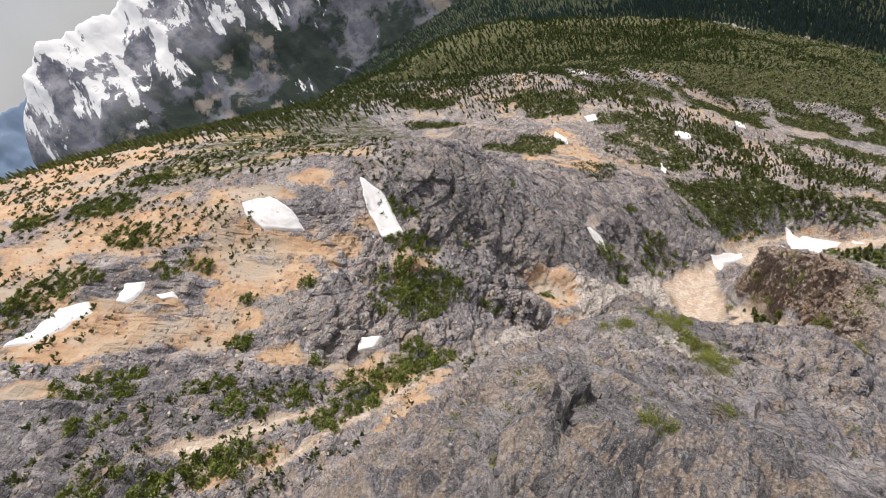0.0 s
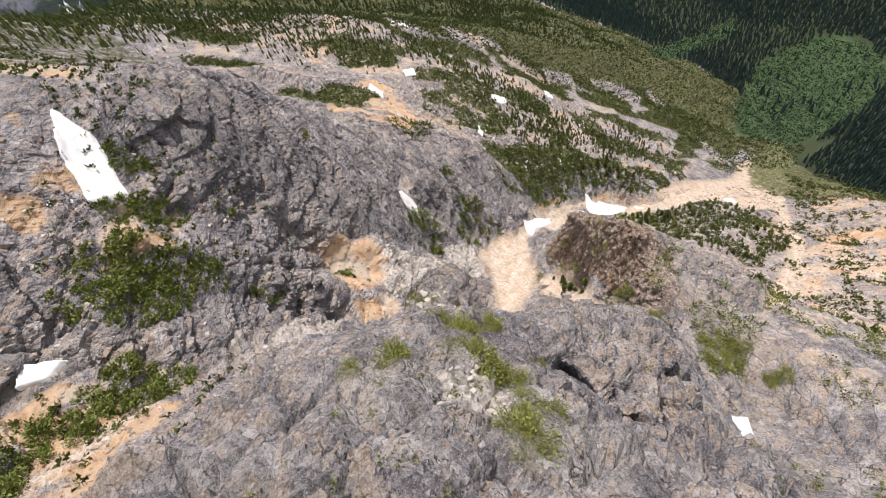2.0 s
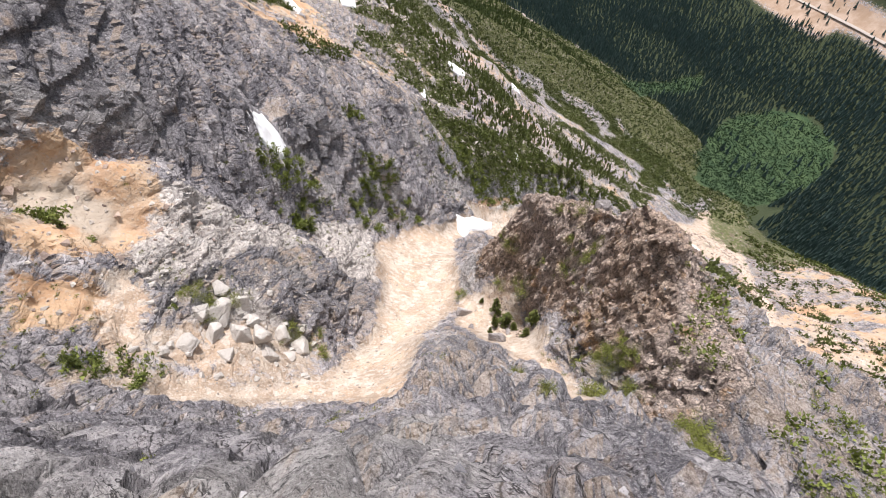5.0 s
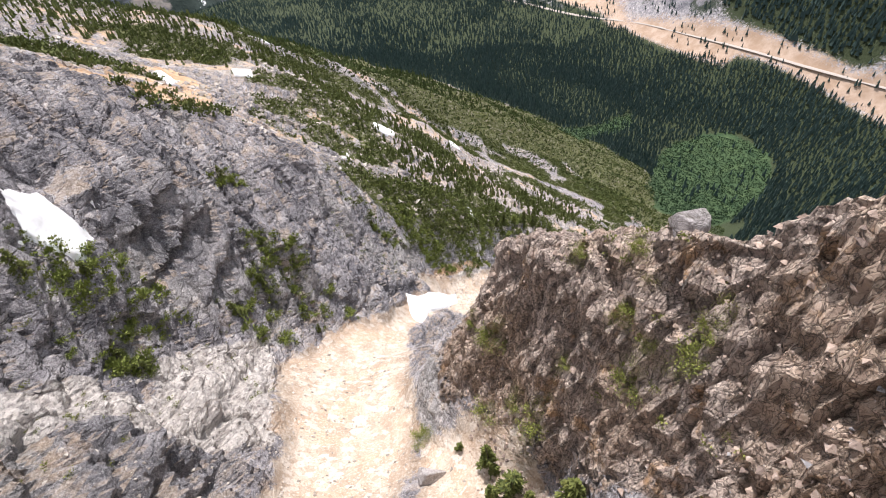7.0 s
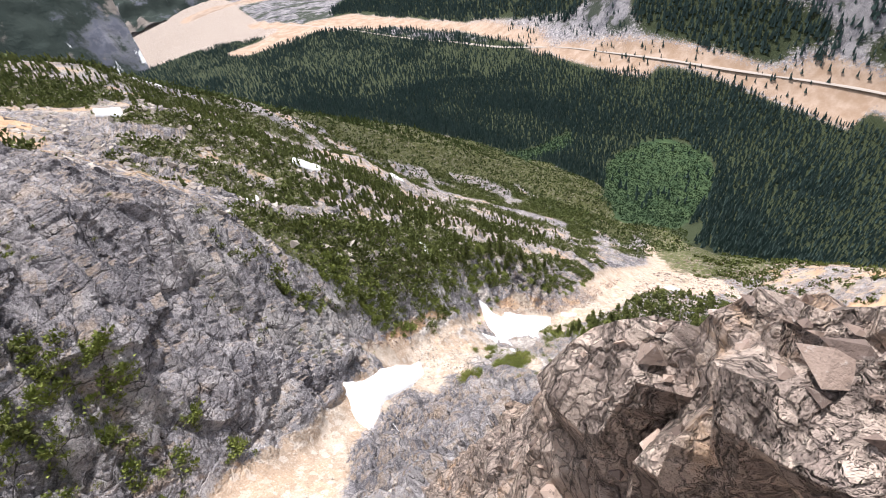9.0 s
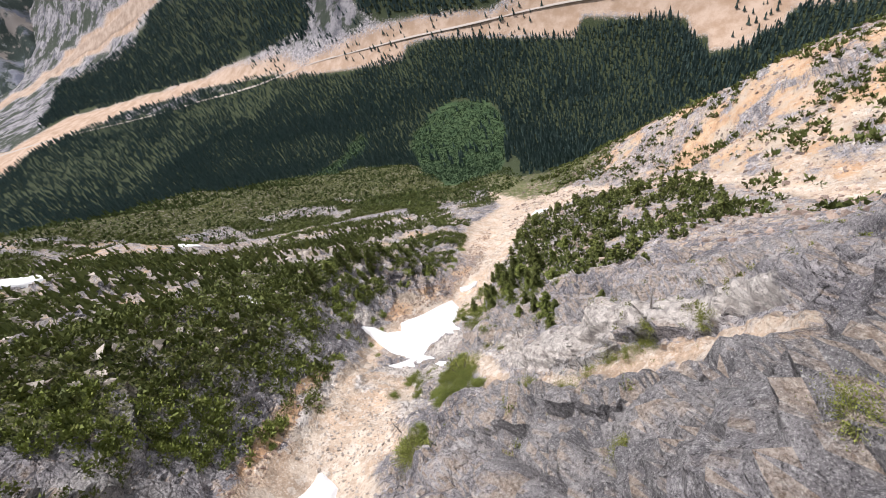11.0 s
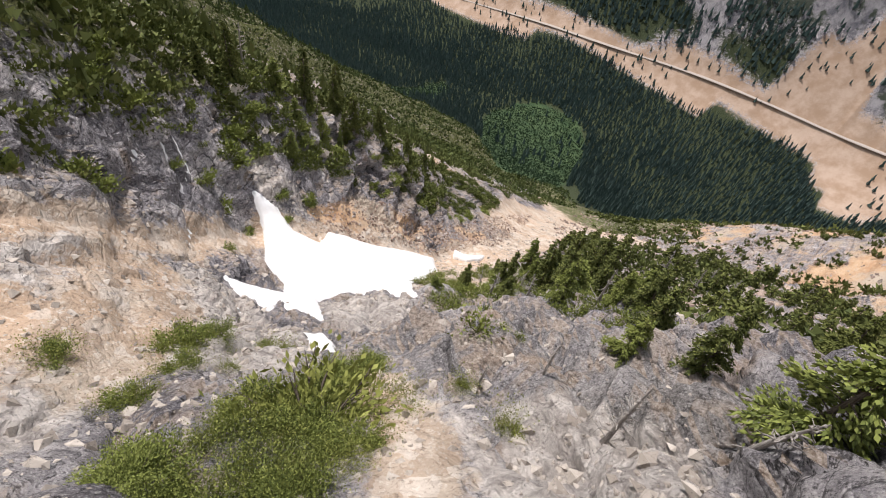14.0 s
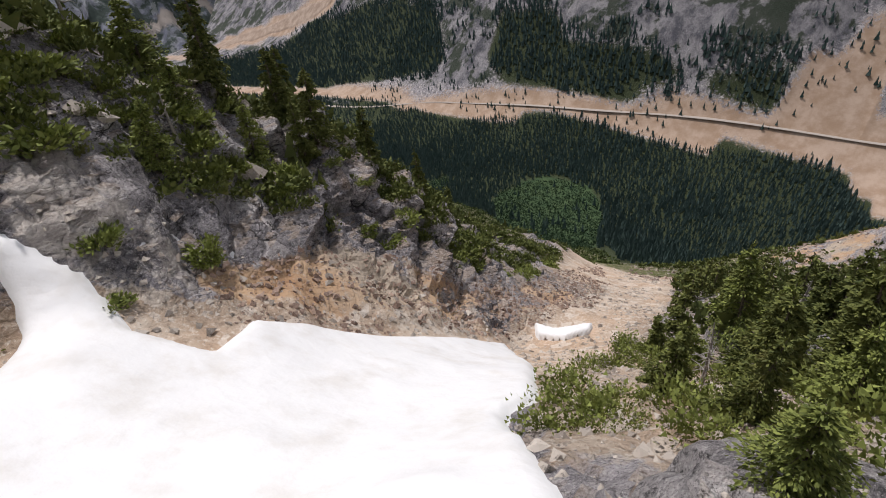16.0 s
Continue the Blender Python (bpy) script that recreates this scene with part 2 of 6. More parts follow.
    sand = s.mix(s.ramp(cobble, 0.25, 0.05, 0, 0.45), sand, (0.36, 0.27, 0.2))
    sand = s.mix(s.ramp(gravel, 0.45, 0.36, 0, 0.65), sand, (0.27, 0.2, 0.155))
    c = s.mix(where("zone_a", 0), c, sand)
    # low heath between the stones
    heath = s.mix(s.ramp(fine, 0.35, 0.65), (0.045, 0.06, 0.018), (0.15, 0.155, 0.055))
    heath = s.mix(s.ramp(s.noise(0.5, 5, 0.7), 0.52, 0.62), heath, (0.3, 0.27, 0.22))
    c = s.mix(where("zone_a", 2, 0.45, 0.7), c, heath)
    # forest floor, meadow, tan river flat
    c = s.mix(where("zone_b", 2), c, s.mix(edge, (0.03, 0.042, 0.022), (0.06, 0.075, 0.034)))
    meadow = s.mix(s.ramp(s.noise(0.05, 7, 0.7), 0.3, 0.7), (0.028, 0.058, 0.026), (0.068, 0.108, 0.046))
    c = s.mix(where("zone_c", 0), c, meadow)
    flat = s.mix(s.ramp(s.noise(0.03, 8, 0.7), 0.35, 0.65), (0.36, 0.25, 0.175), (0.5, 0.38, 0.3))
    c = s.mix(where("zone_c", 1), c, flat)
    # bare rock of the far valley side, its greys lightened to stand in for haze
    cliff = s.mix(s.ramp(s.noise(0.03, 8, 0.75, s.stretch((1, 1, 0.35))), 0.38, 0.62), (0.11, 0.11, 0.13), (0.36, 0.345, 0.36))
    cliff = s.mix(s.ramp(s.noise(0.012, 7, 0.7), 0.48, 0.54, 0, 0.9), cliff, (0.035, 0.05, 0.03))
    c = s.mix(where("zone_c", 2), c, cliff)
    n = s.bump(s.math("MULTIPLY", h, hard), 0.7, 1.0)
    n = s.bump(s.math("ADD", fine, s.math("MULTIPLY", pebble, -0.3)), 0.22, 0.8, n)
    return s.done(c, n)


def stone_material(name, pale):
    s = Nodes(name, 0.9)
    c, h = rock_look(s, 1.0)
    if pale:
        c = s.mix(0.85, c, s.mix(s.noise(0.9, 6), (0.5, 0.455, 0.41), (0.82, 0.78, 0.73)))
    c = s.mix(0.15 if pale else 0.35, c, s.mix(s.random(), (0.26, 0.22, 0.19), (0.56, 0.5, 0.45)))
    return s.done(c, s.bump(h, 0.3, 0.8))


def shard_material(name, dark, light):
    """Loose broken rock, each piece of its own shade."""
    s = Nodes(name, 0.9)
    c = s.mix(s.island(), dark, light)
    fine = s.noise(5.0, 5, 0.7)
    c = s.mix(s.ramp(fine, 0.55, 0.68, 0, 0.5), c, (0.66, 0.62, 0.58))
    c = s.mix(s.ramp(fine, 0.44, 0.34, 0, 0.6), c, (0.05, 0.046, 0.045))
    return s.done(c, s.bump(fine, 0.1, 0.6))


def snow_material():
    s = Nodes("old snow", 0.55)
    c = s.mix(s.ramp(s.noise(0.45, 6, 0.6), 0.45, 0.75), (0.9, 0.91, 0.93), (0.8, 0.79, 0.78))
    c = s.mix(s.ramp(s.noise(1.1, 6, 0.7), 0.7, 0.76, 0, 0.7), c, (0.35, 0.31, 0.28))
    s.b.inputs["Subsurface Weight"].default_value = 0.0
    return s.done(c, s.bump(s.noise(0.8, 5, 0.5), 0.25, 0.5))


def leaf_material(name, dark, light, dry=(0.2, 0.16, 0.06)):
    s = Nodes(name, 0.75)
    c = s.mix(s.island(), dark, light)
    c = s.mix(s.math("MULTIPLY", s.random(), 0.45), c, light)
    c = s.mix(s.math("MULTIPLY", s.ramp(s.noise(0.6, 4), 0.6, 0.75), 0.5), c, dry)
    return s.done(c)


def wood_material(name, a, b):
    s = Nodes(name, 0.85)
    g = s.noise(9, 6, 0.7, s.stretch((3, 3, 0.3)))
    return s.done(s.mix(s.ramp(g, 0.3, 0.7), a, b), s.bump(g, 0.03))


GROUND = ground_material()
STONE, WHITE_STONE = stone_material("grey stone", False), stone_material("fresh pale stone", True)
RED_SHARDS = shard_material("reddish rock shards", (0.15, 0.1, 0.08), (0.42, 0.31, 0.25))
PALE_STONE = shard_material("pale loose stones", (0.27, 0.235, 0.205), (0.62, 0.56, 0.5))
GREY_SHARDS = shard_material("grey schist shards", (0.13, 0.127, 0.14), (0.4, 0.385, 0.39))
BROWN_SHARDS = shard_material("brown rock shards", (0.17, 0.13, 0.115), (0.52, 0.4, 0.33))
SNOW = snow_material()
NEEDLES = leaf_material("hemlock needles", (0.042, 0.06, 0.018), (0.18, 0.2, 0.055))
SCRUB = leaf_material("dwarf conifer needles", (0.068, 0.094, 0.026), (0.27, 0.31, 0.08))
BRIGHT = leaf_material("yellow-green shrub leaves", (0.11, 0.13, 0.028), (0.31, 0.33, 0.09))
FOREST = leaf_material("valley forest needles", (0.027, 0.049, 0.05), (0.07, 0.112, 0.1), (0.08, 0.115, 0.07))
SLOPE_GREEN = leaf_material("hillside brush leaves", (0.026, 0.044, 0.014), (0.1, 0.13, 0.04), (0.14, 0.13, 0.05))
MEADOW_GREEN = leaf_material("meadow brush leaves", (0.016, 0.038, 0.021), (0.05, 0.088, 0.042), (0.06, 0.088, 0.042))
BANK_GREEN = leaf_material("bank scrub needles", (0.045, 0.066, 0.019), (0.18, 0.205, 0.058))
HEATH = leaf_material("hillside scrub", (0.04, 0.058, 0.016), (0.15, 0.175, 0.052))
BARK = wood_material("grey-brown bark", (0.06, 0.045, 0.035), (0.2, 0.17, 0.14))
DEADWOOD = wood_material("bleached dead wood", (0.2, 0.18, 0.165), (0.48, 0.45, 0.42))

# -- lie of the land: crests, gully beds and feet of cliffs, as lines through (x, y, z)
LINES = dict(
    dome_spine=[(-6, -60, 640), (-7, -25, 603), (-7, 0, 585), (-1, 28, 549), (2, 38, 537), (7, 56, 510), (8, 62, 492), (8, 68, 474)],
    dome_side=[(18, -20, 580), (14, 2, 566), (14, 18, 545), (33, 52, 492), (32, 66, 472), (21, 80, 456), (26, 84, 453), (23, 89, 445), (27, 93, 438)],
    dome_foot=[(50, 0, 505), (40, 22, 488), (43, 37, 473), (46, 48, 470), (42, 60, 464), (38, 72, 455), (31, 85, 445), (36, 89, 443)],
    west_ravine=[(-45, -40, 620), (-48, 0, 572), (-47, 30, 538), (-44, 48, 519), (-40, 75, 494), (-38, 88, 482), (-33, 108, 470), (-22, 108, 461)],
    west_slope=[(-110, -60, 640), (-100, 0, 585), (-97, 64, 543), (-111, 85, 554), (-98, 107, 551), (-75, 122, 535), (-42, 119, 496)],
    west_bench=[(-76, 61, 531), (-68, 83, 523), (-61, 93, 513), (-95, 100, 542)],
    chute=[(9, 77, 455), (4, 83, 450), (3, 89, 443), (6, 97, 435), (12, 101, 432), (17, 108, 425), (19, 117, 419), (20, 126, 414), (24, 137, 407), (33, 152, 393), (43, 164, 380), (52, 172, 367), (64, 174, 361), (72, 177, 355), (80, 186, 343), (87, 197, 337), (97, 201, 331), (108, 198, 321), (124, 197, 313)],
    chute_bank=[(-21, 95, 466), (-14, 87, 460), (-11, 92, 456), (-5, 91, 452), (0, 101, 449)],
    dome_north=[(-36, 68, 500), (-30, 78, 488), (-16, 78, 467), (-5, 77, 459)],
    dome_brow=[(-30, 50, 520), (-22, 62, 508), (-8, 62, 508)],
    lower_gully=[(150, 208, 297), (183, 221, 275), (237, 237, 233), (285, 268, 198), (333, 289, 160), (361, 329, 143), (411, 345, 110), (473, 378, 70)],
    face_foot=[(17, 144, 409), (36, 168, 395), (46, 181, 381), (56, 184, 370), (65, 186, 362), (75, 194, 350), (84, 204, 342), (95, 212, 340), (103, 215, 334), (112, 211, 327), (128, 212, 311), (152, 222, 297), (178, 228, 280)],
    face=[(-18, 137, 466), (46, 199, 390), (57, 206, 384), (78, 212, 358), (94, 220, 346), (112, 221, 335), (123, 218, 321)],
    face_crest=[(-40, 160, 508), (-28, 143, 483), (-14, 247, 430), (13, 238, 410), (33, 248, 390), (48, 281, 383)],
    hill=[(-53, 231, 461), (-124, 287, 475), (-18, 304, 416), (23, 293, 404), (71, 356, 342), (99, 345, 330), (123, 303, 304), (135, 249, 310), (166, 316, 272), (134, 401, 273), (184, 391, 244)],
    skyline=[(-400, 60, 650), (-300, 130, 604), (-237, 174, 583), (-222, 188, 574), (-202, 202, 563), (-186, 217, 551), (-173, 244, 534), (-163, 287, 512), (-161, 340, 486), (-140, 362, 468), (-60, 372, 432), (0, 362, 411), (60, 400, 360), (150, 480, 280), (250, 560, 190), (380, 620, 110)],
    north_flank=[(-200, 420, 462), (-190, 520, 420), (-160, 660, 370), (-120, 780, 326), (-60, 900, 270)],
    north=[(-1100, 1500, 0), (-900, 2400, -80), (-200, 2600, -90), (100, 2800, -70)],
    behind_skyline=[(-500, 300, 500), (-380, 480, 400), (60, 640, 250), (120, 760, 190), (200, 950, 110), (330, 1200, 40)],
    rib=[(100, -20, 500), (78, 20, 482), (59, 52, 469), (53, 66, 466), (48.5, 80.5, 467.5), (47.5, 85, 472.5), (46.6, 90, 471.5), (46.1, 92.5, 467), (45.2, 96, 463.5), (44.4, 99.5, 459.5), (44, 101, 458.5), (43, 104, 457), (41.5, 108, 454.5), (40.5, 112, 450.5), (44, 117, 440), (50, 124, 424), (57, 134, 406), (62, 141, 396), (65, 148, 384), (64, 155, 375)],
    rib_back=[(47, 114, 442), (49, 108, 449), (50.5, 102, 452), (52, 96, 456), (53.5, 90, 461), (55, 84, 462), (57, 76, 459)],
    rib_foot=[(36, 91, 439), (37, 95, 431), (39, 98, 440), (37, 102, 435), (38, 105, 437), (31, 107, 428), (33, 114, 432), (34, 121, 421), (38, 132, 407), (46, 146, 388), (56, 156, 376), (64, 162, 370)],
    slabs=[(95, 131, 373), (84, 135, 381), (76, 140, 387), (76, 147, 378), (79, 151, 371), (84, 161, 360), (90, 163, 355), (84, 172, 347), (88, 180, 342), (106, 186, 328)],
    ledge_trough=[(66, 130, 396), (68, 138, 384), (69, 145, 376), (71, 151, 369), (70, 158, 366)],
    east_bench=[(120, 133, 349), (127, 142, 342), (120, 153, 337), (96, 161, 354), (128, 152, 332), (178, 183, 293), (179, 154, 305)],
    east_side=[(160, 20, 400), (170, 70, 350), (192, 97, 326), (205, 121, 312), (211, 148, 288), (137, 100, 345), (100, 90, 398)],
    east_crest=[(310, -60, 380), (262, 50, 342), (242, 94, 322), (264, 122, 301), (292, 172, 252), (330, 205, 208), (345, 235, 178), (410, 260, 125), (480, 320, 75)],
    valley_west=[(520, -300, 70), (540, 0, 50), (560, 250, 42), (540, 420, 42), (506, 545, 51), (520, 800, 35), (560, 1200, 20), (560, 2200, -20), (300, 4200, -60)],
    valley_bed=[(800, -300, 20), (816, 178, 4), (772, 378, 11), (754, 478, 14), (660, 580, 5), (640, 900, -5), (700, 1300, -20), (760, 2300, -40), (600, 4200, -80)],
    valley_east=[(960, -300, 60), (930, 180, 40), (880, 420, 40), (840, 650, 40), (860, 1000, 30), (960, 1400, 20), (1150, 2300, 0), (1200, 4200, -20)],
    far_side=[(1250, -500, 420), (1180, 100, 330), (1120, 450, 330), (1120, 800, 330), (1180, 1200, 330), (1500, 2200, 330), (1700, 4200, 330)],
    far_top=[(1700, -600, 900), (1700, 300, 950), (1700, 1000, 950), (1900, 2200, 900), (2200, 4200, 900)],
    summit=[(0, -140, 720), (-200, -160, 740), (200, -200, 560), (-450, -250, 760)],
    dome_step_1=[(-0.5, 16, 563.5), (-6.6, 18.7, 571.2)],
    dome_step_2=[(2.4, 22.2, 551.2), (0.3, 28.7, 548.2), (1, 36, 540.4), (-1.8, 37.6, 541.6), (-4.8, 38.7, 542.1), (0.4, 41.2, 537.3), (3.2, 38.6, 536.1), (4.6, 35.8, 534.8), (8.8, 39.2, 531.3)],
    dome_rim_1=[(41.5, 33.4, 475), (40.7, 38.6, 474.8), (52.3, 44, 467.7), (52.1, 52.5, 469.4), (48.5, 57.7, 470.7), (46.9, 69.6, 470), (43.6, 72.7, 466.8), (45.8, 80.1, 466.6), (48.2, 82.7, 470.4)],
    dome_step_3=[(19.1, 33.6, 513.2), (15.9, 36.8, 516.2), (16.2, 40.7, 517.9), (12.7, 40.7, 517.2), (3.8, 49.7, 526.9), (0.9, 47.9, 530.8), (2.8, 44.6, 531.2), (-5, 45.8, 534.4)],
    dome_rim_2=[(26.6, 38.6, 497), (27.9, 49.3, 503.5), (20.2, 50.1, 506.3), (27.8, 56.5, 495.9), (34.5, 48.8, 488.9)],
    west_gully_1=[(-74.9, 52.2, 533.3)],
    west_gully_2=[(-43.6, 56.5, 514.6), (-39.6, 58.9, 512), (-49.8, 56.8, 514.3), (-57.8, 60.4, 515.3), (-66.5, 67.5, 518.9), (-69.7, 65.4, 519), (-61.9, 76.7, 517), (-52.7, 73.7, 511), (-50.3, 70.1, 507.3)],
    west_wall_1=[(-49.7, 66.2, 507.5), (-43.7, 74.9, 499.4), (-47.7, 79.8, 505), (-44.4, 89.7, 495.6), (-41.1, 94.7, 496.5), (-46.9, 103.3, 503.4), (-53.2, 106.8, 507.3), (-59.9, 111.4, 514.9), (-52.5, 114.7, 516.1)],
    west_gully_3=[(-36, 68, 500.9), (-36.4, 78.7, 491.5), (-37.5, 86, 484.4), (-34.5, 86.4, 482.3), (-31.8, 95.4, 485.9), (-32.2, 98.4, 482.9)],
    chute_side_1=[(26.8, 72.7, 468.5)],
    rib_step_1=[(41.1, 77.1, 457.9), (37.8, 78.5, 450), (42, 87.4, 456.7), (43, 83.6, 463.5), (45.8, 93.5, 462.1), (45.7, 97.2, 462.8), (43.7, 99.9, 455.7), (40.7, 99.7, 448.3), (40.5, 94.4, 446.2)],
    west_gully_4=[(-84.5, 82.7, 534.2), (-77.2, 84.6, 532.2), (-75.5, 89.8, 529.4), (-68.3, 96.9, 519.9), (-55.5, 96.9, 517.4)],
    chute_side_2=[(21.8, 85.7, 449.3), (17.9, 92.5, 441.5), (17.9, 96.2, 434.9), (6.7, 96.2, 433.9), (1.8, 99.6, 441.9), (-2.8, 92.5, 445.4), (-2.1, 96.3, 451.7), (-2.9, 101.4, 454), (-7.4, 98.5, 454.9)],
    chute_side_3=[(-12.8, 87.9, 458.6), (-8, 89.5, 455.5)],
    west_gully_5=[(-32.7, 89.6, 468.9)],
    rib_step_2=[(47, 90, 470.8)],
    rib_step_3=[(37.5, 102.6, 437.6), (35, 104.5, 434.1), (33.8, 108.3, 431.3), (34.8, 111.9, 434.8), (38.5, 113.8, 439.6), (37.7, 108.4, 441.7), (41.1, 106.1, 450.7), (42.3, 112, 451.4)],
    chute_side_4=[(27.1, 103.8, 427.4), (27.4, 108.5, 425.7), (27.1, 114, 421.1), (31.9, 114.1, 428.8)],
    face_step_1=[(-16, 103.9, 463.2), (-11.8, 108.2, 457.2), (-18.2, 115.8, 466.1), (-23.1, 115.8, 469), (-25.7, 120, 465.3), (-23.8, 129.7, 473.5), (-23.9, 136.1, 473.2), (-22.1, 146.2, 469.4), (-17.6, 139.5, 463.8)],
    face_step_2=[(5.8, 106.4, 434.8), (1.8, 115.9, 435.5), (-3.6, 121.8, 435.2), (-0.3, 125.8, 429), (-4.6, 129.5, 432.2), (-10.3, 122.2, 440.1), (-16.4, 125.8, 453.1)],
    west_wall_2=[(-83, 106.6, 533.6), (-75.2, 108.4, 530.4)],
    west_wall_3=[(-95.1, 110.8, 548.5)],
    chute_side_5=[(-0.5, 110.9, 444.9)],
    west_wall_4=[(-34.7, 112, 474.8), (-37.3, 115.3, 480), (-31, 117.1, 482.4), (-37.8, 119.3, 492.4), (-36.1, 127.5, 490.9), (-40.6, 130.7, 503.2), (-41.8, 127.1, 509.3), (-44.7, 134.1, 516.7)],
    west_wall_5=[(-44.6, 113, 501.8)],
    face_step_3=[(11, 117.1, 423.1), (8.8, 122.1, 425.8), (5.3, 121.2, 427.8)],
    west_wall_6=[(-67.5, 127.8, 529.8)],
    face_step_4=[(16.4, 127.8, 414.2), (9.4, 136.6, 415), (8.8, 146.8, 416.5), (4.6, 144.9, 422.7), (1.8, 140.9, 427.9), (-1, 143.6, 433.7), (-4.9, 146.3, 439.3), (-2.8, 149.4, 441.7), (2.1, 151.1, 434.4)],
    slab_step_1=[(59, 130, 409.7), (61.8, 134.7, 399.5), (61.1, 138.3, 395), (61.4, 142.7, 389.9), (64.1, 145.8, 386.3), (60.1, 150, 381.3), (66.7, 150.7, 376), (64.6, 154.5, 374.3), (61.7, 158.5, 372.8)],
    slab_step_2=[(73.7, 138.2, 387), (71.9, 142.9, 381), (73.6, 145.6, 376.3), (73.7, 148.9, 373.5), (78.7, 149.5, 371.5), (78.8, 145.8, 375), (78.2, 153.6, 367.2), (83.1, 152.8, 367.3), (80.2, 160, 360.3)],
    face_step_5=[(26.2, 142.2, 401.6), (22.1, 148.5, 405.8), (20.5, 153.4, 410.5), (24.1, 159.5, 410.8), (25.4, 167.3, 411), (24.9, 176.2, 420.3), (23.5, 179.8, 428.5)],
    slab_step_3=[(106.8, 142.9, 353.9)],
    slab_step_4=[(225.9, 148.2, 266.4)],
    face_step_6=[(-11.7, 153, 447.1), (-14.8, 154.4, 458)],
    face_step_7=[(7.8, 154.9, 425.8), (14.5, 155.5, 424.5), (6.4, 162.2, 431.5), (5.2, 169.2, 436.7), (2.1, 169.1, 442.2), (0, 158.5, 445.6)],
    slab_step_5=[(68.1, 157.4, 371.1)],
    gully_step_1=[(95.9, 161.1, 354.1), (84.9, 163.8, 358.8), (82.3, 169.2, 351.8), (77.6, 174.4, 351.1), (73.9, 172, 355.6), (71.2, 174.8, 356.6), (66.8, 175.2, 359.9), (69.5, 169.2, 359.7), (61.5, 173.3, 365.4)],
    gully_step_2=[(58.3, 174.9, 366.1), (61.4, 181.5, 364.6), (64.9, 184.4, 361.7), (69, 186.1, 358.5), (72.3, 184.1, 353.2), (73.6, 181, 352.3), (75.6, 185.2, 347.1), (79.4, 180.9, 345.5), (78.4, 190.1, 342.8)],
    face_step_8=[(34, 179.9, 402.9), (34.7, 193.3, 405.3)],
    bank_step_1=[(86.2, 184, 338.9), (82.4, 191.9, 340.3), (78.2, 193.2, 344.7), (75.5, 195.7, 350.1), (80.1, 203.7, 350.7), (83.1, 205.7, 346.2), (81, 209.7, 351.6), (77.3, 218.7, 359.3)],
    face_step_9=[(-26.6, 185.6, 455.4)],
    bank_step_2=[(55.1, 185.7, 372.4)],
    bank_step_3=[(68.7, 196.6, 363.6)],
    bank_step_4=[(83.9, 197.5, 336.7), (83.9, 201.1, 335.5), (87, 201.8, 338.1), (90, 204.1, 339.1), (93.4, 202.3, 333.1), (93.5, 198.3, 333.1), (98.2, 200.9, 328.2), (100.9, 202.8, 329.3), (98.2, 204.4, 331.4)],
    bank_step_5=[(115.9, 198.7, 313.3), (112.8, 208.6, 322.5), (106.4, 208.2, 328.2), (105.5, 212.4, 330.3), (103.8, 215.7, 333.1), (100.2, 213.4, 336.5), (105.1, 222.2, 335.4)],
    bank_step_6=[(61.2, 202.2, 377.4)],
    far_slope_1=[(183.1, 219.4, 273.5), (184.9, 221.9, 271.1), (188.2, 224.3, 270.1)],
    far_slope_2=[(270.9, 225.8, 213.6)],
    face_step_10=[(37.9, 243, 383.6)],
    west_wall_7=[(-61.7, 246.7, 467.8)],
    face_step_11=[(-11.4, 259.7, 423.6)],
)



def along(points, step):
    """Points every few metres along a line."""
    p = np.array(points, float)
    out = [p[:1]]
    for a, b in zip(p[:-1], p[1:]):
        k = max(1, int(np.hypot(*(b - a)[:2]) / step))
        out.append(a + (b - a) * (np.arange(1, k + 1) / k)[:, None])
    return np.concatenate(out)


def surface(lines):
    """A taut surface hung over all the lines: height at (x, y)."""
    p = np.concatenate([along(v, 9 if abs(v[0][0]) < 240 else 60) for v in lines.values()])
    n = len(p)
    a = np.zeros((n + 3, n + 3))
    a[:n, :n] = -np.hypot(p[:, None, 0] - p[:, 0], p[:, None, 1] - p[:, 1]) + np.eye(n) * 0.8
    a[:n, n], a[:n, n + 1:] = 1, p[:, :2]
    a[n:, :n] = a[:n, n:].T
    w = np.linalg.solve(a, np.concatenate([p[:, 2], (0, 0, 0)]))

    def height(x, y):
        x, y = np.asarray(x, float).ravel(), np.asarray(y, float).ravel()
        z = w[n] + w[n + 1] * x + w[n + 2] * y
        for i in range(n):
            z -= w[i] * np.hypot(x - p[i, 0], y - p[i, 1])
        return z
    return height


lie = surface(LINES)
# -- end of the lie


# -- noise over whole arrays of points
def hashed(i, j, k, seed):
    """A number from 0 to 1 for each lattice cell."""
    n = (i * 374761393 + j * 668265263 + k * 1274126177 + seed * 974634599) & 0xFFFFFFFF
    n = ((n ^ (n >> 13)) * 1103515245) & 0xFFFFFFFF
    n = ((n ^ (n >> 16)) * 2654435761) & 0xFFFFFFFF
    return ((n ^ (n >> 15)) & 0xFFFFFF) / float(0xFFFFFF)


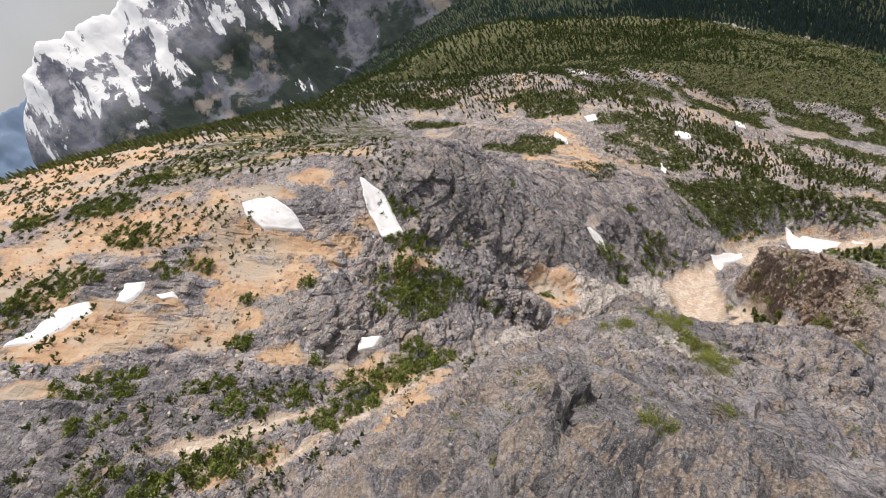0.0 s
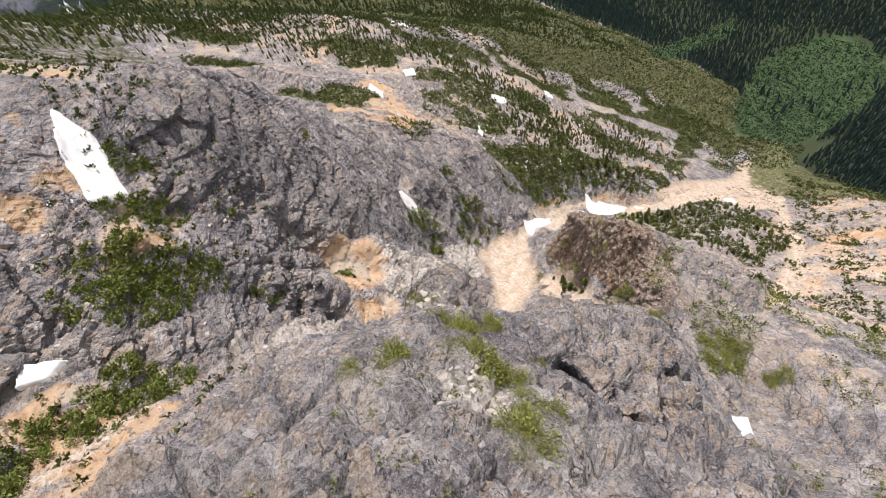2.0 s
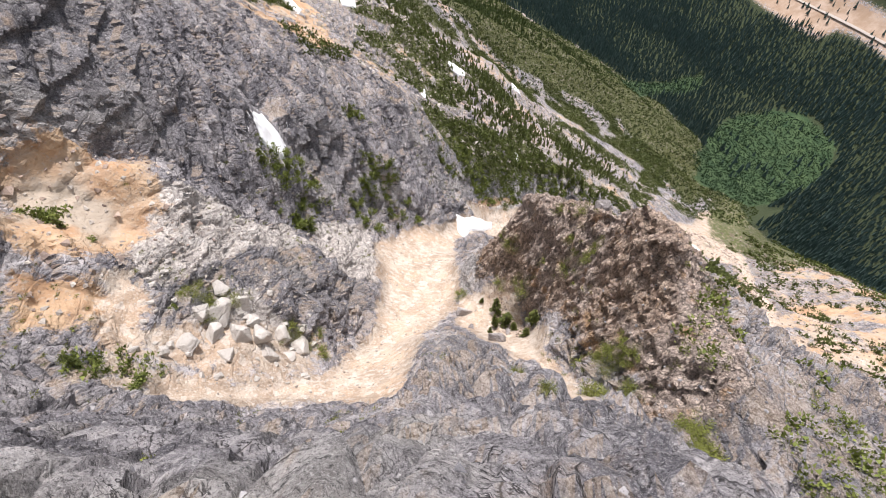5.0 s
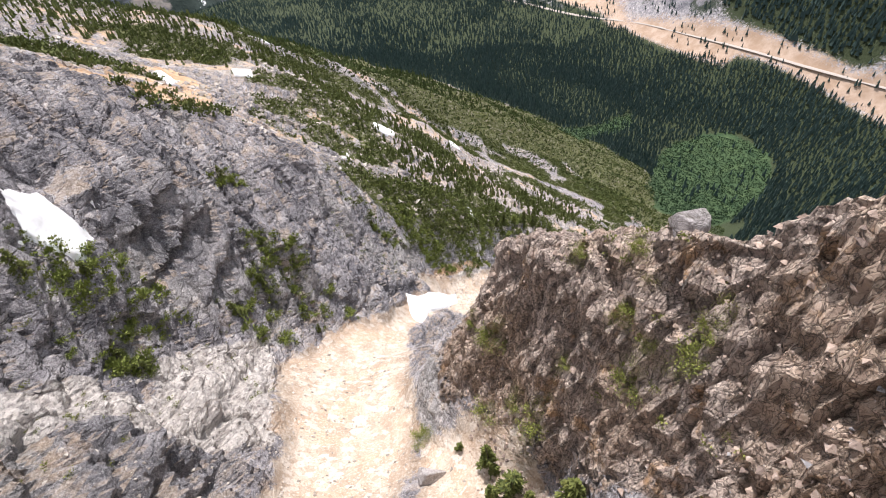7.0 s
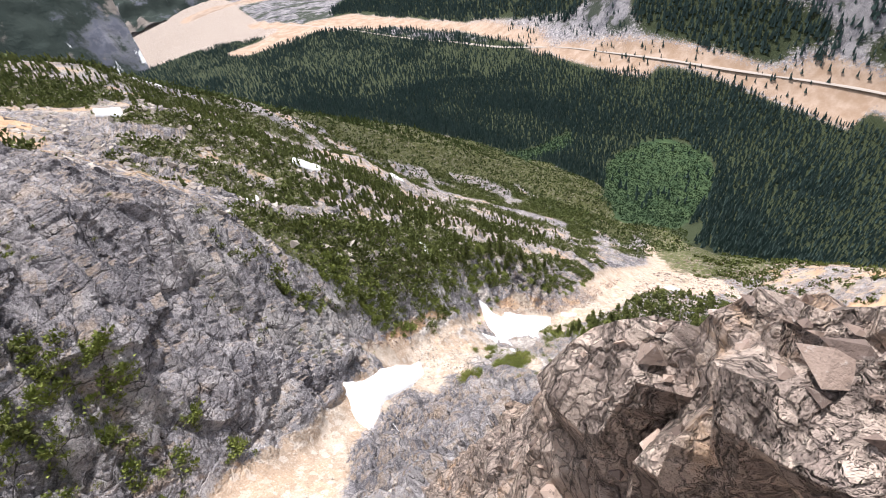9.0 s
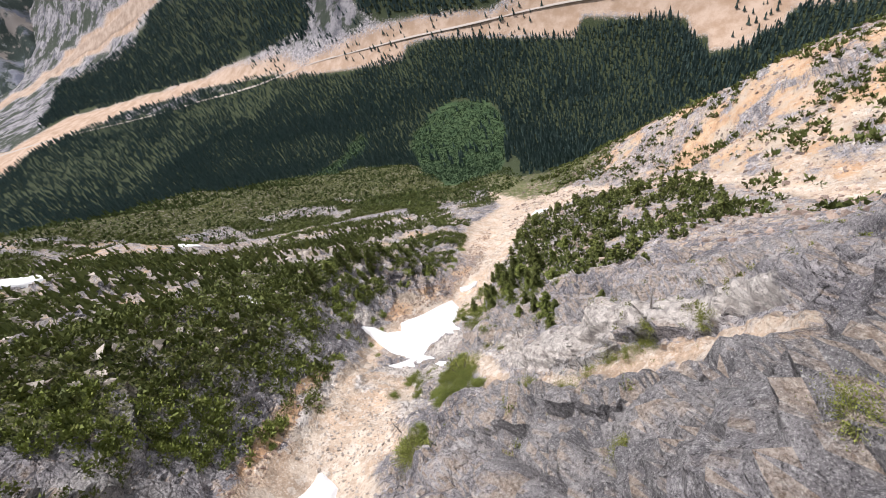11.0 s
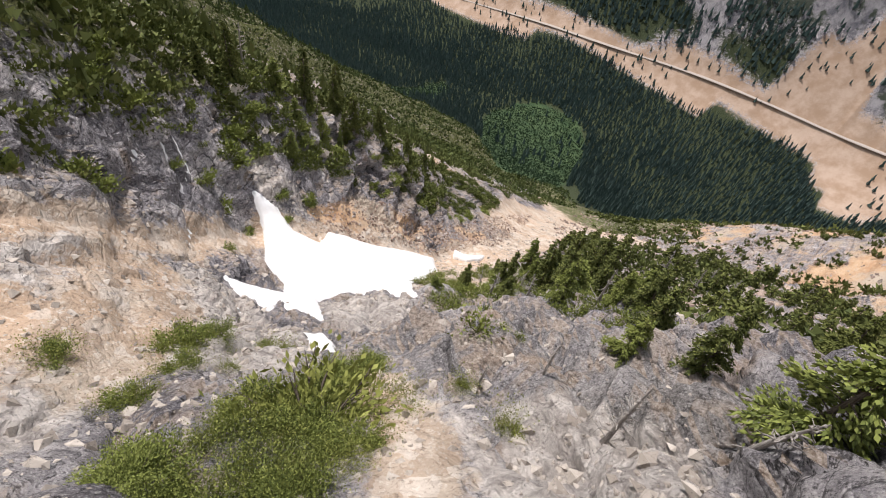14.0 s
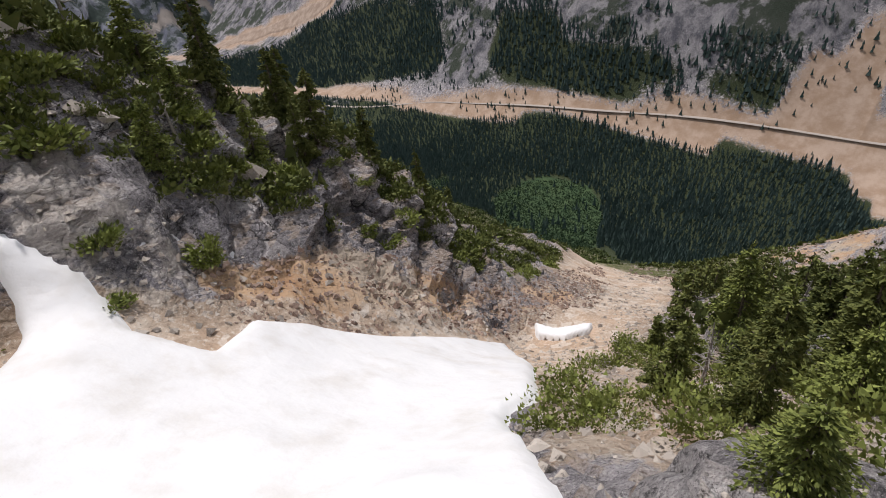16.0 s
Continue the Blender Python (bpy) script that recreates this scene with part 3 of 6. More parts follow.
def smooth_noise(p, size, seed=0):
    q = p / size
    c = np.floor(q).astype(np.int64)
    f = q - c
    u = f * f * (3 - 2 * f)
    out = np.zeros(len(p))
    for a in (0, 1):
        for b in (0, 1):
            for e in (0, 1):
                w = (u[:, 0] if a else 1 - u[:, 0]) * (u[:, 1] if b else 1 - u[:, 1]) * (u[:, 2] if e else 1 - u[:, 2])
                out += w * hashed(c[:, 0] + a, c[:, 1] + b, c[:, 2] + e, seed)
    return out * 2 - 1


def rough_noise(p, size, octaves, seed=0, ridged=False):
    out, amp = np.zeros(len(p)), 1.0
    for o in range(octaves):
        v = smooth_noise(p, size * 0.5 ** o, seed + 17 * o)
        out += amp * ((1 - 2 * np.abs(v)) if ridged else v)
        amp *= 0.5
    return out


def blocks(p, size, seed=0, step=1.0):
    """Tilted facets of broken rock, and how near each point lies to a joint."""
    q = p / size
    c = np.floor(q).astype(np.int64)
    best, second = np.full(len(p), 9e9), np.full(len(p), 9e9)
    tilt = np.zeros(len(p))
    for a in (-1, 0, 1):
        for b in (-1, 0, 1):
            for e in (-1, 0, 1):
                i, j, k = c[:, 0] + a, c[:, 1] + b, c[:, 2] + e
                o = [np.array(v) for v in ((i + hashed(i, j, k, seed)), (j + hashed(i, j, k, seed + 1)), (k + hashed(i, j, k, seed + 2)))]
                d = [q[:, m] - o[m] for m in range(3)]
                r = d[0] ** 2 + d[1] ** 2 + d[2] ** 2
                near = r < best
                second = np.where(near, best, np.minimum(second, r))
                best = np.where(near, r, best)
                g = [hashed(i, j, k, seed + 3 + m) - 0.5 for m in range(4)]
                tilt = np.where(near, 1.5 * (g[0] * d[0] + g[1] * d[1] + g[2] * d[2]) + step * g[3], tilt)
    return tilt, np.sqrt(second) - np.sqrt(best)


def nearness(x, y, points, inner, outer):
    """1 within inner metres of a line, 0 beyond outer metres."""
    d = np.full(len(x), 9e9)
    p = np.array(points, float)[:, :2]
    for a, b in zip(p[:-1], p[1:]):
        s = b - a
        t = np.clip(((x - a[0]) * s[0] + (y - a[1]) * s[1]) / (s @ s), 0, 1)
        d = np.minimum(d, np.hypot(x - a[0] - t * s[0], y - a[1] - t * s[1]))
    t = np.clip((outer - d) / (outer - inner), 0, 1)
    return t * t * (3 - 2 * t)


def spaced(low, high, step, least, most, growth):
    """Grid lines: even between low and high, wider and wider outside."""
    v = list(np.arange(low, high, step))
    s = step
    while v[-1] < most:
        s *= growth
        v.append(v[-1] + s)
    s, left = step, [low]
    while left[-1] > least:
        s *= growth
        left.append(left[-1] - s)
    return np.array(left[:0:-1] + v)


GX = spaced(-66, 130, 0.35, -1500, 2600, 1.05)
GY = spaced(4, 222, 0.35, -700, 4300, 1.05)


def inside(x, y, poly, soft):
    """1 well inside a plan polygon, 0 outside, with an edge of soft metres."""
    p = np.array(poly, float)
    odd = np.zeros(len(x), bool)
    d = np.full(len(x), 9e9)
    for a, b in zip(p, np.roll(p, -1, 0)):
        if a[1] != b[1]:
            odd ^= ((a[1] > y) != (b[1] > y)) & (x < (b[0] - a[0]) * (y - a[1]) / (b[1] - a[1]) + a[0])
        s = b - a
        t = np.clip(((x - a[0]) * s[0] + (y - a[1]) * s[1]) / (s @ s), 0, 1)
        d = np.minimum(d, np.hypot(x - a[0] - t * s[0], y - a[1] - t * s[1]))
    t = np.clip(0.5 + np.where(odd, d, -d) / (2 * soft), 0, 1)
    return t * t * (3 - 2 * t)


FOREST_EDGE = [(-900, 2600), (-900, 1300), (-260, 1000), (150, 1000), (239, 920), (296, 745), (330, 640), (375, 548), (410, 450), (398, 400), (392, 365), (362, 330), (358, 295), (350, 235), (338, 130), (360, 0), (450, -250), (860, -250),
               (905, -60), (900, 60), (850, 105), (800, 165), (850, 190), (905, 232), (880, 355), (867, 460), (860, 570), (855, 760), (806, 880), (866, 1282), (826, 1700), (596, 1920), (426, 2050), (200, 2300)]
MEADOW = [(330, 345), (352, 400), (430, 468), (498, 528), (560, 572), (622, 602), (672, 590), (702, 550), (697, 505), (655, 456), (612, 428), (545, 396), (470, 366), (405, 338), (350, 322)]
HIGH_MEADOW = [(305, 546), (420, 610), (540, 690), (606, 722), (560, 660), (430, 580), (345, 525)]
GREEN_HILL = [(-120, 330), (-75, 225), (-30, 205), (10, 215), (26, 186), (36, 177), (48, 187), (64, 191), (75, 201), (95, 218), (125, 222), (180, 235), (230, 256), (300, 310), (360, 345), (400, 380), (412, 450), (378, 548), (332, 640), (298, 745), (240, 920), (150, 1000), (-260, 1020),
              (-900, 1300), (-900, 600), (-400, 330), (-215, 250)]
ROAD = [(380, 2500), (471, 2252), (667, 1723), (800, 1450), (855, 1090), (868, 800), (875, 632), (897, 520), (912, 440), (930, 330), (950, 180), (965, 0), (980, -300)]
FAR_ROAD = [(180, 3160), (560, 3080), (930, 3150), (1160, 2900), (1260, 2500), (1310, 2250), (1330, 2050)]
FAR_FLAT = [(186, 2060), (555, 2210), (718, 2199), (854, 1837), (924, 1453), (903, 1009), (866, 1174), (858, 1513), (759, 1810), (504, 1961), (223, 1893)]
FAR_WOODS = [[(640, 2125), (700, 2330), (1000, 2780), (1160, 2300), (1270, 2190), (1180, 1500), (1078, 1173), (940, 1030), (935, 1090), (940, 1340), (890, 1690), (784, 2126)],
             [(1043, 944), (1031, 778), (982, 730), (984, 588), (956, 472), (925, 474), (904, 568), (896, 719), (911, 834), (930, 900)],
             [(973, 452), (997, 396), (1000, 324), (961, 303), (948, 320), (948, 363), (950, 433)]]
EAST_CHUTE = [(345, 300), (300, 262), (240, 205), (205, 160), (170, 122), (130, 88), (95, 55)]
SOIL = [[(-300, 160), (-201, 213), (-156, 178), (-145, 135), (-148, 115), (-164, 108), (-250, 130)], [(-162, 106), (-140, 110), (-128, 118), (-98, 120), (-87, 121), (-82, 116), (-96, 112), (-97, 104), (-110, 94), (-123, 87), (-141, 81)],
        [(-106, 94), (-96, 101), (-83, 106), (-74, 101), (-74, 93), (-76, 85), (-92, 79), (-105, 87)], [(-63, 101), (-60, 110), (-55, 109), (-49, 109), (-49, 99), (-54, 94), (-62, 91)], [(-35, 112), (-21, 122), (-19, 108), (-18, 92), (-25, 87), (-28, 94)],
        [(-132, 68), (-120, 75), (-104, 80), (-102, 73), (-110, 62), (-111, 53), (-122, 54)], [(-86, 60), (-78, 68), (-74, 63), (-59, 68), (-50, 68), (-58, 60), (-72, 59)], [(-28, 116), (-19, 116), (-18, 112), (-20, 108), (-21, 101), (-24, 98)], [(-2, 97), (3, 100), (6, 101), (1, 88), (-3, 93)],
        [(283, 212), (268, 117), (224, 89), (157, 101), (158, 114), (180, 132), (230, 159)], [(244, 190), (268, 169), (224, 130), (178, 134), (176, 164)], [(110, 10), (104, 60), (140, 100), (250, 190), (335, 250), (360, 250), (345, 130), (370, 0), (300, -60), (180, -60)],
        [(-13, 280), (-30, 240), (-30, 205), (2, 190), (6, 215), (0, 262)], [(207, 111), (218, 96), (225, 80), (205, 84), (204, 96), (197, 106)]]
GULLY_BANK = [[(93, 203), (103, 207), (112, 207), (128, 206), (150, 213), (178, 220), (150, 205), (130, 198), (118, 200), (105, 199), (93, 198)], [(40, 172), (52, 182), (64, 189), (72, 190), (62, 184), (52, 178)]]
CHUTES = [[(-49, 65), (-44, 70), (-60, 36), (-60, 29), (-64, 28), (-61, 44)], [(-84, 34), (-72, 44), (-67, 48), (-66, 45), (-76, 32)],
          [(9, 135), (20, 146), (29, 152), (38, 163), (52, 176), (63, 184), (62, 177), (45, 162), (33, 146), (28, 112), (26, 106), (18, 96), (14, 77), (6, 79), (-3, 80), (-14, 79), (-16, 85), (-11, 83), (0, 86), (3, 90), (9, 101), (10, 115)], [(-22, 98), (-19, 99), (-17, 94), (-17, 91), (-16, 85), (-20, 88)],
          [(33, 107), (37, 102), (37, 87), (34, 80), (36, 76), (33, 68), (29, 67), (28, 75), (29, 88), (24, 99), (27, 108)], [(43, 174), (51, 180), (57, 180), (69, 187), (85, 202), (96, 201), (133, 201), (194, 222), (223, 206), (171, 201), (135, 191), (104, 187), (92, 190), (84, 196), (72, 186), (62, 178), (57, 166), (51, 159), (45, 169)],
          [(56, 181), (62, 180), (66, 183), (70, 178), (66, 171), (62, 164), (59, 164), (53, 177)], [(82, 169), (77, 158), (73, 154), (72, 146), (72, 130), (69, 128), (69, 143), (71, 149), (73, 160)], [(78, 162), (82, 167), (80, 170), (76, 167)],
          [(200, 214), (264, 273), (348, 321), (487, 360), (395, 307), (335, 286), (244, 198), (198, 141), (146, 100), (72, 60), (62, 57), (72, 65), (180, 135), (236, 198), (208, 192), (194, 200)]]
TAN_SLOPE = [(194, 135), (232, 111), (140, 60), (60, 25), (57, 34), (58, 47), (63, 55)]
BROWN = [(32, 110), (36, 104), (39, 90), (39, 84), (41, 73), (38, 68), (44, 65), (49, 67), (53, 79), (56, 86), (57, 96), (54, 106), (50, 116), (46, 124), (40, 128), (35, 122)]
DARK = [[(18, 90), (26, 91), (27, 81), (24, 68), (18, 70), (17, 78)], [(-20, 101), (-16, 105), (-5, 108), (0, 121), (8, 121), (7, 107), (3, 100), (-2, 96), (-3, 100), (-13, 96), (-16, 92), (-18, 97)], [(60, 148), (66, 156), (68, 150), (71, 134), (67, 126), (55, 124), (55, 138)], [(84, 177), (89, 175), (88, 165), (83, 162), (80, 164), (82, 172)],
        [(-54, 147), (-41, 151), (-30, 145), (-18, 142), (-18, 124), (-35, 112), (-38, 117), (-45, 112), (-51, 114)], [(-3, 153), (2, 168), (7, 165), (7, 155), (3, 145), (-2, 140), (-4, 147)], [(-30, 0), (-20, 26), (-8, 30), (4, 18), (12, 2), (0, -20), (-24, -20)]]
PALE = [[(-39, 71), (-37, 82), (-30, 94), (-29, 77)], [(-22, 111), (-8, 126), (2, 119), (-16, 97), (-19, 99)], [(1, 38), (4, 39), (6, 36), (5, 33), (2, 33)], [(-17, 89), (-12, 95), (-7, 99), (-2, 94), (-2, 89), (-9, 86), (-16, 85)], [(0, 114), (-4, 130), (8, 140), (10, 114)], [(80, 163), (79, 144), (75, 129), (73, 129), (73.5, 140), (74, 152)],
        [(71, 180), (75, 187), (77, 187), (79, 178), (80, 174), (77, 171), (74, 171), (71, 173)], [(85, 185), (91, 183), (89, 176), (84, 176), (82, 177)], [(83.4, 178.9), (84.8, 181.4), (88.1, 184.4), (90.4, 182.9), (91.0, 179.3), (90.6, 177.1), (88.9, 175.6)], [(78.6, 158.8), (81.6, 161.6), (84, 160.2), (84, 156.5), (81.4, 155)], [(58, 166), (56, 182), (64, 188), (72, 186), (72, 174), (66, 168)]]
FACE_ROCK = [(-70, 108), (-34, 121), (-6, 121), (8, 138), (20, 148), (36, 170), (50, 184), (66, 188), (84, 205), (100, 214), (90, 226), (50, 222), (20, 215), (-60, 190)]
SMOOTH_ROCK = [[(53, 127), (55, 146), (62, 156), (68, 152), (69, 128), (62, 122)], [(73.5, 151), (73.5, 134), (76, 127), (88, 124), (96, 134), (88, 148), (80, 155)], [(72, 163), (75, 176), (84, 181), (92, 182), (97, 177), (97, 166), (90, 159), (80, 160)], [(56, 166), (58, 180), (66, 188), (76, 192), (76, 178), (68, 168)]]


def cover(x, y):
    """How much each kind of ground covers the plan at (x, y)."""
    one = lambda polys, soft: np.max([inside(x, y, p, soft) for p in polys], 0)
    at = np.stack([x, y, 0 * x], -1)
    ragged = 14 * rough_noise(at, 40, 3, 91)
    forest = inside(x + ragged, y - ragged, FOREST_EDGE, 9)
    meadow = np.maximum(inside(x + 1.3 * ragged, y + 0.9 * ragged, MEADOW, 9), inside(x + ragged, y + ragged, HIGH_MEADOW, 12))
    patchy = np.clip(0.5 + 1.6 * rough_noise(np.stack([x, y * 1.4, 0 * x], -1), 9, 3, 37), 0, 1)
    sand = np.maximum.reduce([one(CHUTES, 3.0), inside(x, y, TAN_SLOPE, 6) * (0.2 + 0.34 * patchy), nearness(x, y, LINES["lower_gully"], 5, 14), nearness(x, y, EAST_CHUTE, 3, 11) * 0.6, inside(x, y, [(-20, 80), (-20, 90), (-12, 94), (-4, 95), (2, 90), (4, 80)], 2) * 0.62,
                              inside(x, y, [(98, 160), (112, 172), (128, 188), (160, 198), (200, 200), (215, 165), (190, 120), (140, 110), (112, 116), (96, 128), (108, 142), (100, 152)], 6) * 0.4])
    sand = np.maximum(sand, 0.72 * inside(x, y, [(94, 182), (101, 188), (111, 192), (117, 185), (113, 174), (97, 174)], 2.5))
    sand = np.maximum(sand, one([[(68, 182.2), (72.4, 187.9), (74.7, 187.4), (75.3, 180), (72.9, 174.5), (70.9, 172), (68.5, 171), (66.5, 175)], [(74, 161.5), (77.1, 164), (80.7, 167.7), (81.6, 166.3), (79.9, 162.3), (79.1, 160.3), (77.5, 159)]], 1.2) * 0.66)
    bank = one(GULLY_BANK, 1.5)
    stony = np.clip(2.2 * smooth_noise(np.stack([x, y * 1.6, 0 * x], -1), 9, 3), 0, 1)
    broken = np.clip(0.5 + 1.6 * rough_noise(np.stack([x, y * 1.4, 0 * x], -1), 16, 3, 29), 0, 1)
    west = inside(x, y, [(-52, -40), (-46, 20), (-42, 60), (-50, 96), (-66, 122), (-60, 140), (-140, 240), (-300, 220), (-300, -60)], 8)
    soil = np.maximum.reduce([one(SOIL, 3.5) * (0.92 - 0.5 * stony) * np.where(x > 130, 0.42 + 0.5 * broken, 1), bank * (0.45 + 0.4 * broken), west * 0.72 * broken])
    green = np.maximum(inside(x, y, GREEN_HILL, 8), inside(x, y, [(215, 215), (300, 190), (380, 60), (480, -50), (560, 200), (700, 420), (730, 560), (560, 620), (470, 560), (400, 440), (340, 350), (300, 300)], 12) * 0.8) * np.where((x < 260) & (y < 420), 0.34 + 0.45 * np.clip(4 * rough_noise(at, 22, 4, 81), 0, 1), 1.0)
    green = np.maximum(green, inside(x, y, [(-139, 129), (-170, 246), (-155, 340), (-89, 260), (-71, 151), (-94, 132), (-116, 123)], 7) * 0.6) * (1 - bank)
    soil = np.maximum(soil, 0.5 * inside(x, y, GREEN_HILL, 8) * (x < 260) * (y < 420) * np.clip(3 * smooth_noise(np.stack([x, y, 0 * x], -1), 14, 6), 0, 1))
    beyond = x - np.interp(y, [q[1] for q in ROAD[::-1]], [q[0] for q in ROAD[::-1]])
    flat = np.maximum(nearness(x + 18, y, ROAD, 24, 48), nearness(x, y, FAR_ROAD, 30, 90)) * (1 - forest)
    flat = np.maximum(flat, inside(x, y, [(865, 480), (870, 300), (900, 240), (830, 190), (850, 60), (965, 100), (990, 250), (940, 330)], 12) * (1 - forest) * 0.9)
    flat = np.maximum(flat, inside(x, y, [(930, 330), (960, 230), (1010, 215), (1060, 235), (1040, 280), (990, 330)], 10) * 0.9)
    ribbon = inside(x, y, FAR_FLAT, 25)
    flat, forest = np.maximum(flat, ribbon), forest * (1 - ribbon)
    valley = np.clip((x - 400) / 60, 0, 1) * (x < 850) * (1 - np.clip(sand + flat, 0, 1))
    forest = np.maximum(forest, valley * (1 - flat))
    forest = np.maximum(forest, one(FAR_WOODS, 18) * (1 - flat))
    side = np.clip((beyond - 14) / 20, 0, 1) * (1 - np.clip(flat * 2 + one(FAR_WOODS, 18), 0, 1))
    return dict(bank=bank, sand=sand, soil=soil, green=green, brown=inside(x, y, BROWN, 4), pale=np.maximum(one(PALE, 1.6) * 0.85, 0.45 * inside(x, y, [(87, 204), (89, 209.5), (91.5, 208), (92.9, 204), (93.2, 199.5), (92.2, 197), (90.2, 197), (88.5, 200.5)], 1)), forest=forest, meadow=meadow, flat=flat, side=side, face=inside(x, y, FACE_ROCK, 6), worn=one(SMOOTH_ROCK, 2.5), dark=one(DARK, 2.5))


def sheet(name, X, Y, Z):
    n, m = X.shape
    i = np.arange(n * m).reshape(n, m)
    f = np.stack([i[:-1, :-1], i[1:, :-1], i[1:, 1:], i[:-1, 1:]], -1).reshape(-1, 4)
    return arrays_mesh(name, np.stack([X, Y, Z], -1).reshape(-1, 3), f, True)


def arrays_mesh(name, verts, faces, smooth=False):
    me = bpy.data.meshes.new(name)
    k = faces.shape[1]
    me.vertices.add(len(verts)), me.vertices.foreach_set("co", np.ascontiguousarray(verts, np.float32).ravel())
    me.loops.add(faces.size), me.loops.foreach_set("vertex_index", faces.astype(np.int32).ravel())
    me.polygons.add(len(faces)), me.polygons.foreach_set("loop_start", np.arange(len(faces), dtype=np.int32) * k)
    me.polygons.foreach_set("use_smooth", np.full(len(faces), smooth))
    me.update(calc_edges=True)
    return me


def zones(me, k):
    zero = np.zeros(len(me.vertices))
    for name, keys in (("zone_a", ("sand", "soil", "green")), ("zone_b", ("brown", "pale", "forest")), ("zone_c", ("meadow", "flat", "side")), ("zone_d", ("face", "worn", "dark"))):
        a = me.color_attributes.new(name, "FLOAT_COLOR", "POINT")
        v = np.stack([k[i] if i else zero for i in keys] + [zero + 1], -1)
        a.data.foreach_set("color", v.astype(np.float32).ravel())
    return k


# beds of old snow: outlines in the plan
BEDS = [
    ([(-124.5, 58.5), (-123.5, 63), (-123, 71), (-119.3, 74), (-117.5, 71), (-119, 65.5), (-120.5, 59.5)], "long bed of old snow on orange soil"),
    ([(-95.5, 111.7), (-89.3, 115.2), (-84.4, 111.8), (-82.9, 106.9), (-91, 104.4), (-94.3, 107.3)], "broad bed of old snow above broken rock"),
    ([(-67.5, 128.6), (-62.6, 124), (-59.6, 111.8), (-64, 107.7), (-66.8, 117.6)], "long narrow bed of snow in a rock gully"),
    ([(-114.9, 75), (-115.6, 81), (-112, 82.3), (-112, 79), (-113.3, 75)], "small bed of snow on orange soil"),
    ([(-67.2, 67), (-66.2, 70.6), (-61.2, 71), (-63.5, 68)], "small bed of snow beside dwarf conifers"),
    ([(-9.7, 146), (-9.3, 150), (-7.3, 147.4), (-6.1, 146), (-5.8, 141), (-7.1, 139.7), (-9, 141)], "upright oblong of snow on the grey face"),
    ([(36.6, 161.3), (40.4, 164.2), (44.8, 168.6), (48.2, 171.6), (53.6, 173.7), (52.6, 170.4), (48.3, 164.7), (42.5, 160.2), (37.1, 151), (36, 155.4)], "bed of old snow filling the bend of the sand chute"),
    ([(86.9, 203.4), (88.8, 201.6), (89.2, 198.8), (91.3, 196.6), (93.9, 198.9), (97, 198.5), (104.8, 197.2), (113, 198), (107.1, 191), (99.6, 185.6), (97.1, 185.3), (94.3, 181.8), (91.5, 178), (92, 183), (88.9, 185.5), (84.8, 185.2), (82.2, 178.8), (80.9, 181.7), (80.8, 183.6), (79.4, 182.1), (78.2, 184.9), (78.1, 187.8), (79.8, 186.8), (82.2, 186.1), (83.4, 189.2), (83.2, 192.6), (86, 200)], "great bed of old snow filling the gully"),
    ([(79.6, 176.2), (81, 176.3), (80.8, 174.3), (79.8, 171.8), (79.4, 174)], "small tongue of snow between pale rocks"),
    ([(40.8, 38.8), (44.6, 38.1), (42.2, 33.1), (38.6, 33.1)], "small bed of snow below the dark cleft"),
    ([(56, 276), (57.5, 284), (62, 289), (67, 288), (66, 280), (61, 275)], "ragged snow patch among hillside scrub"),
    ([(-14.4, 258), (-12.8, 268), (-7.6, 257), (-8, 246)], "small snow patch on the stony hillside"),
    ([(35.6, 234), (38.8, 246), (38.8, 230), (36, 224)], "small snow patch among hillside scrub"),
    ([(110, 328), (113, 340), (119, 341), (116, 328)], "small snow patch among hillside scrub"),
    ([(8, 282), (7, 290), (14, 291), (14, 284)], "small snow patch among hillside scrub"),
    ([(13, 376), (12, 386), (22, 387), (24, 379)], "small snow patch below the hilltop"),
    ([(76.2, 213), (76.8, 219.6), (78.8, 219.4), (77.6, 213)], "small snow patch in the scrub"),
    ([(196, 202), (197, 209), (205, 210), (204, 203)], "small snow patch in the gully bed"),
    ([(118.5, 198), (120, 199.6), (120.8, 197.2), (123.4, 194.8), (121.8, 194.2), (119.2, 195.4)], "last tongue of snow in the gully"),
    ([(-108.8, 78.6), (-105.3, 79.8), (-104.8, 78.2), (-107.4, 77.2)], "small bed of snow on orange soil"),
]
GXX, GYY = np.meshgrid(GX, GY, indexing="ij")
GZZ = lie(GXX, GYY).reshape(GXX.shape)
dx = np.gradient(GZZ, GX, axis=0)
dy = np.gradient(GZZ, GY, axis=1)
steep = np.hypot(dx, dy).ravel()
up = np.stack([-dx, -dy, np.ones_like(dx)], -1).reshape(-1, 3)
up /= np.linalg.norm(up, axis=1)[:, None]
base = np.stack([GXX, GYY, GZZ], -1).reshape(-1, 3)
kinds = cover(base[:, 0], base[:, 1])
loose = np.clip(np.maximum.reduce([kinds["sand"], kinds["soil"] * 0.75, kinds["meadow"], kinds["flat"], kinds["forest"]]), 0, 1)
under_snow = np.max([inside(base[:, 0], base[:, 1], outline, 1.5) for outline, label in BEDS], 0)
rocky = (1 - 0.9 * under_snow) * (1 - loose) * np.clip((steep - 0.35) / 0.5, 0.25, 1) * (1 - 0.45 * kinds["green"])
near = np.clip(1.4 - np.hypot(np.maximum(np.abs(base[:, 0] - 35) - 110, 0), np.maximum(np.abs(base[:, 1] - 110) - 120, 0)) / 160, 0, 1)
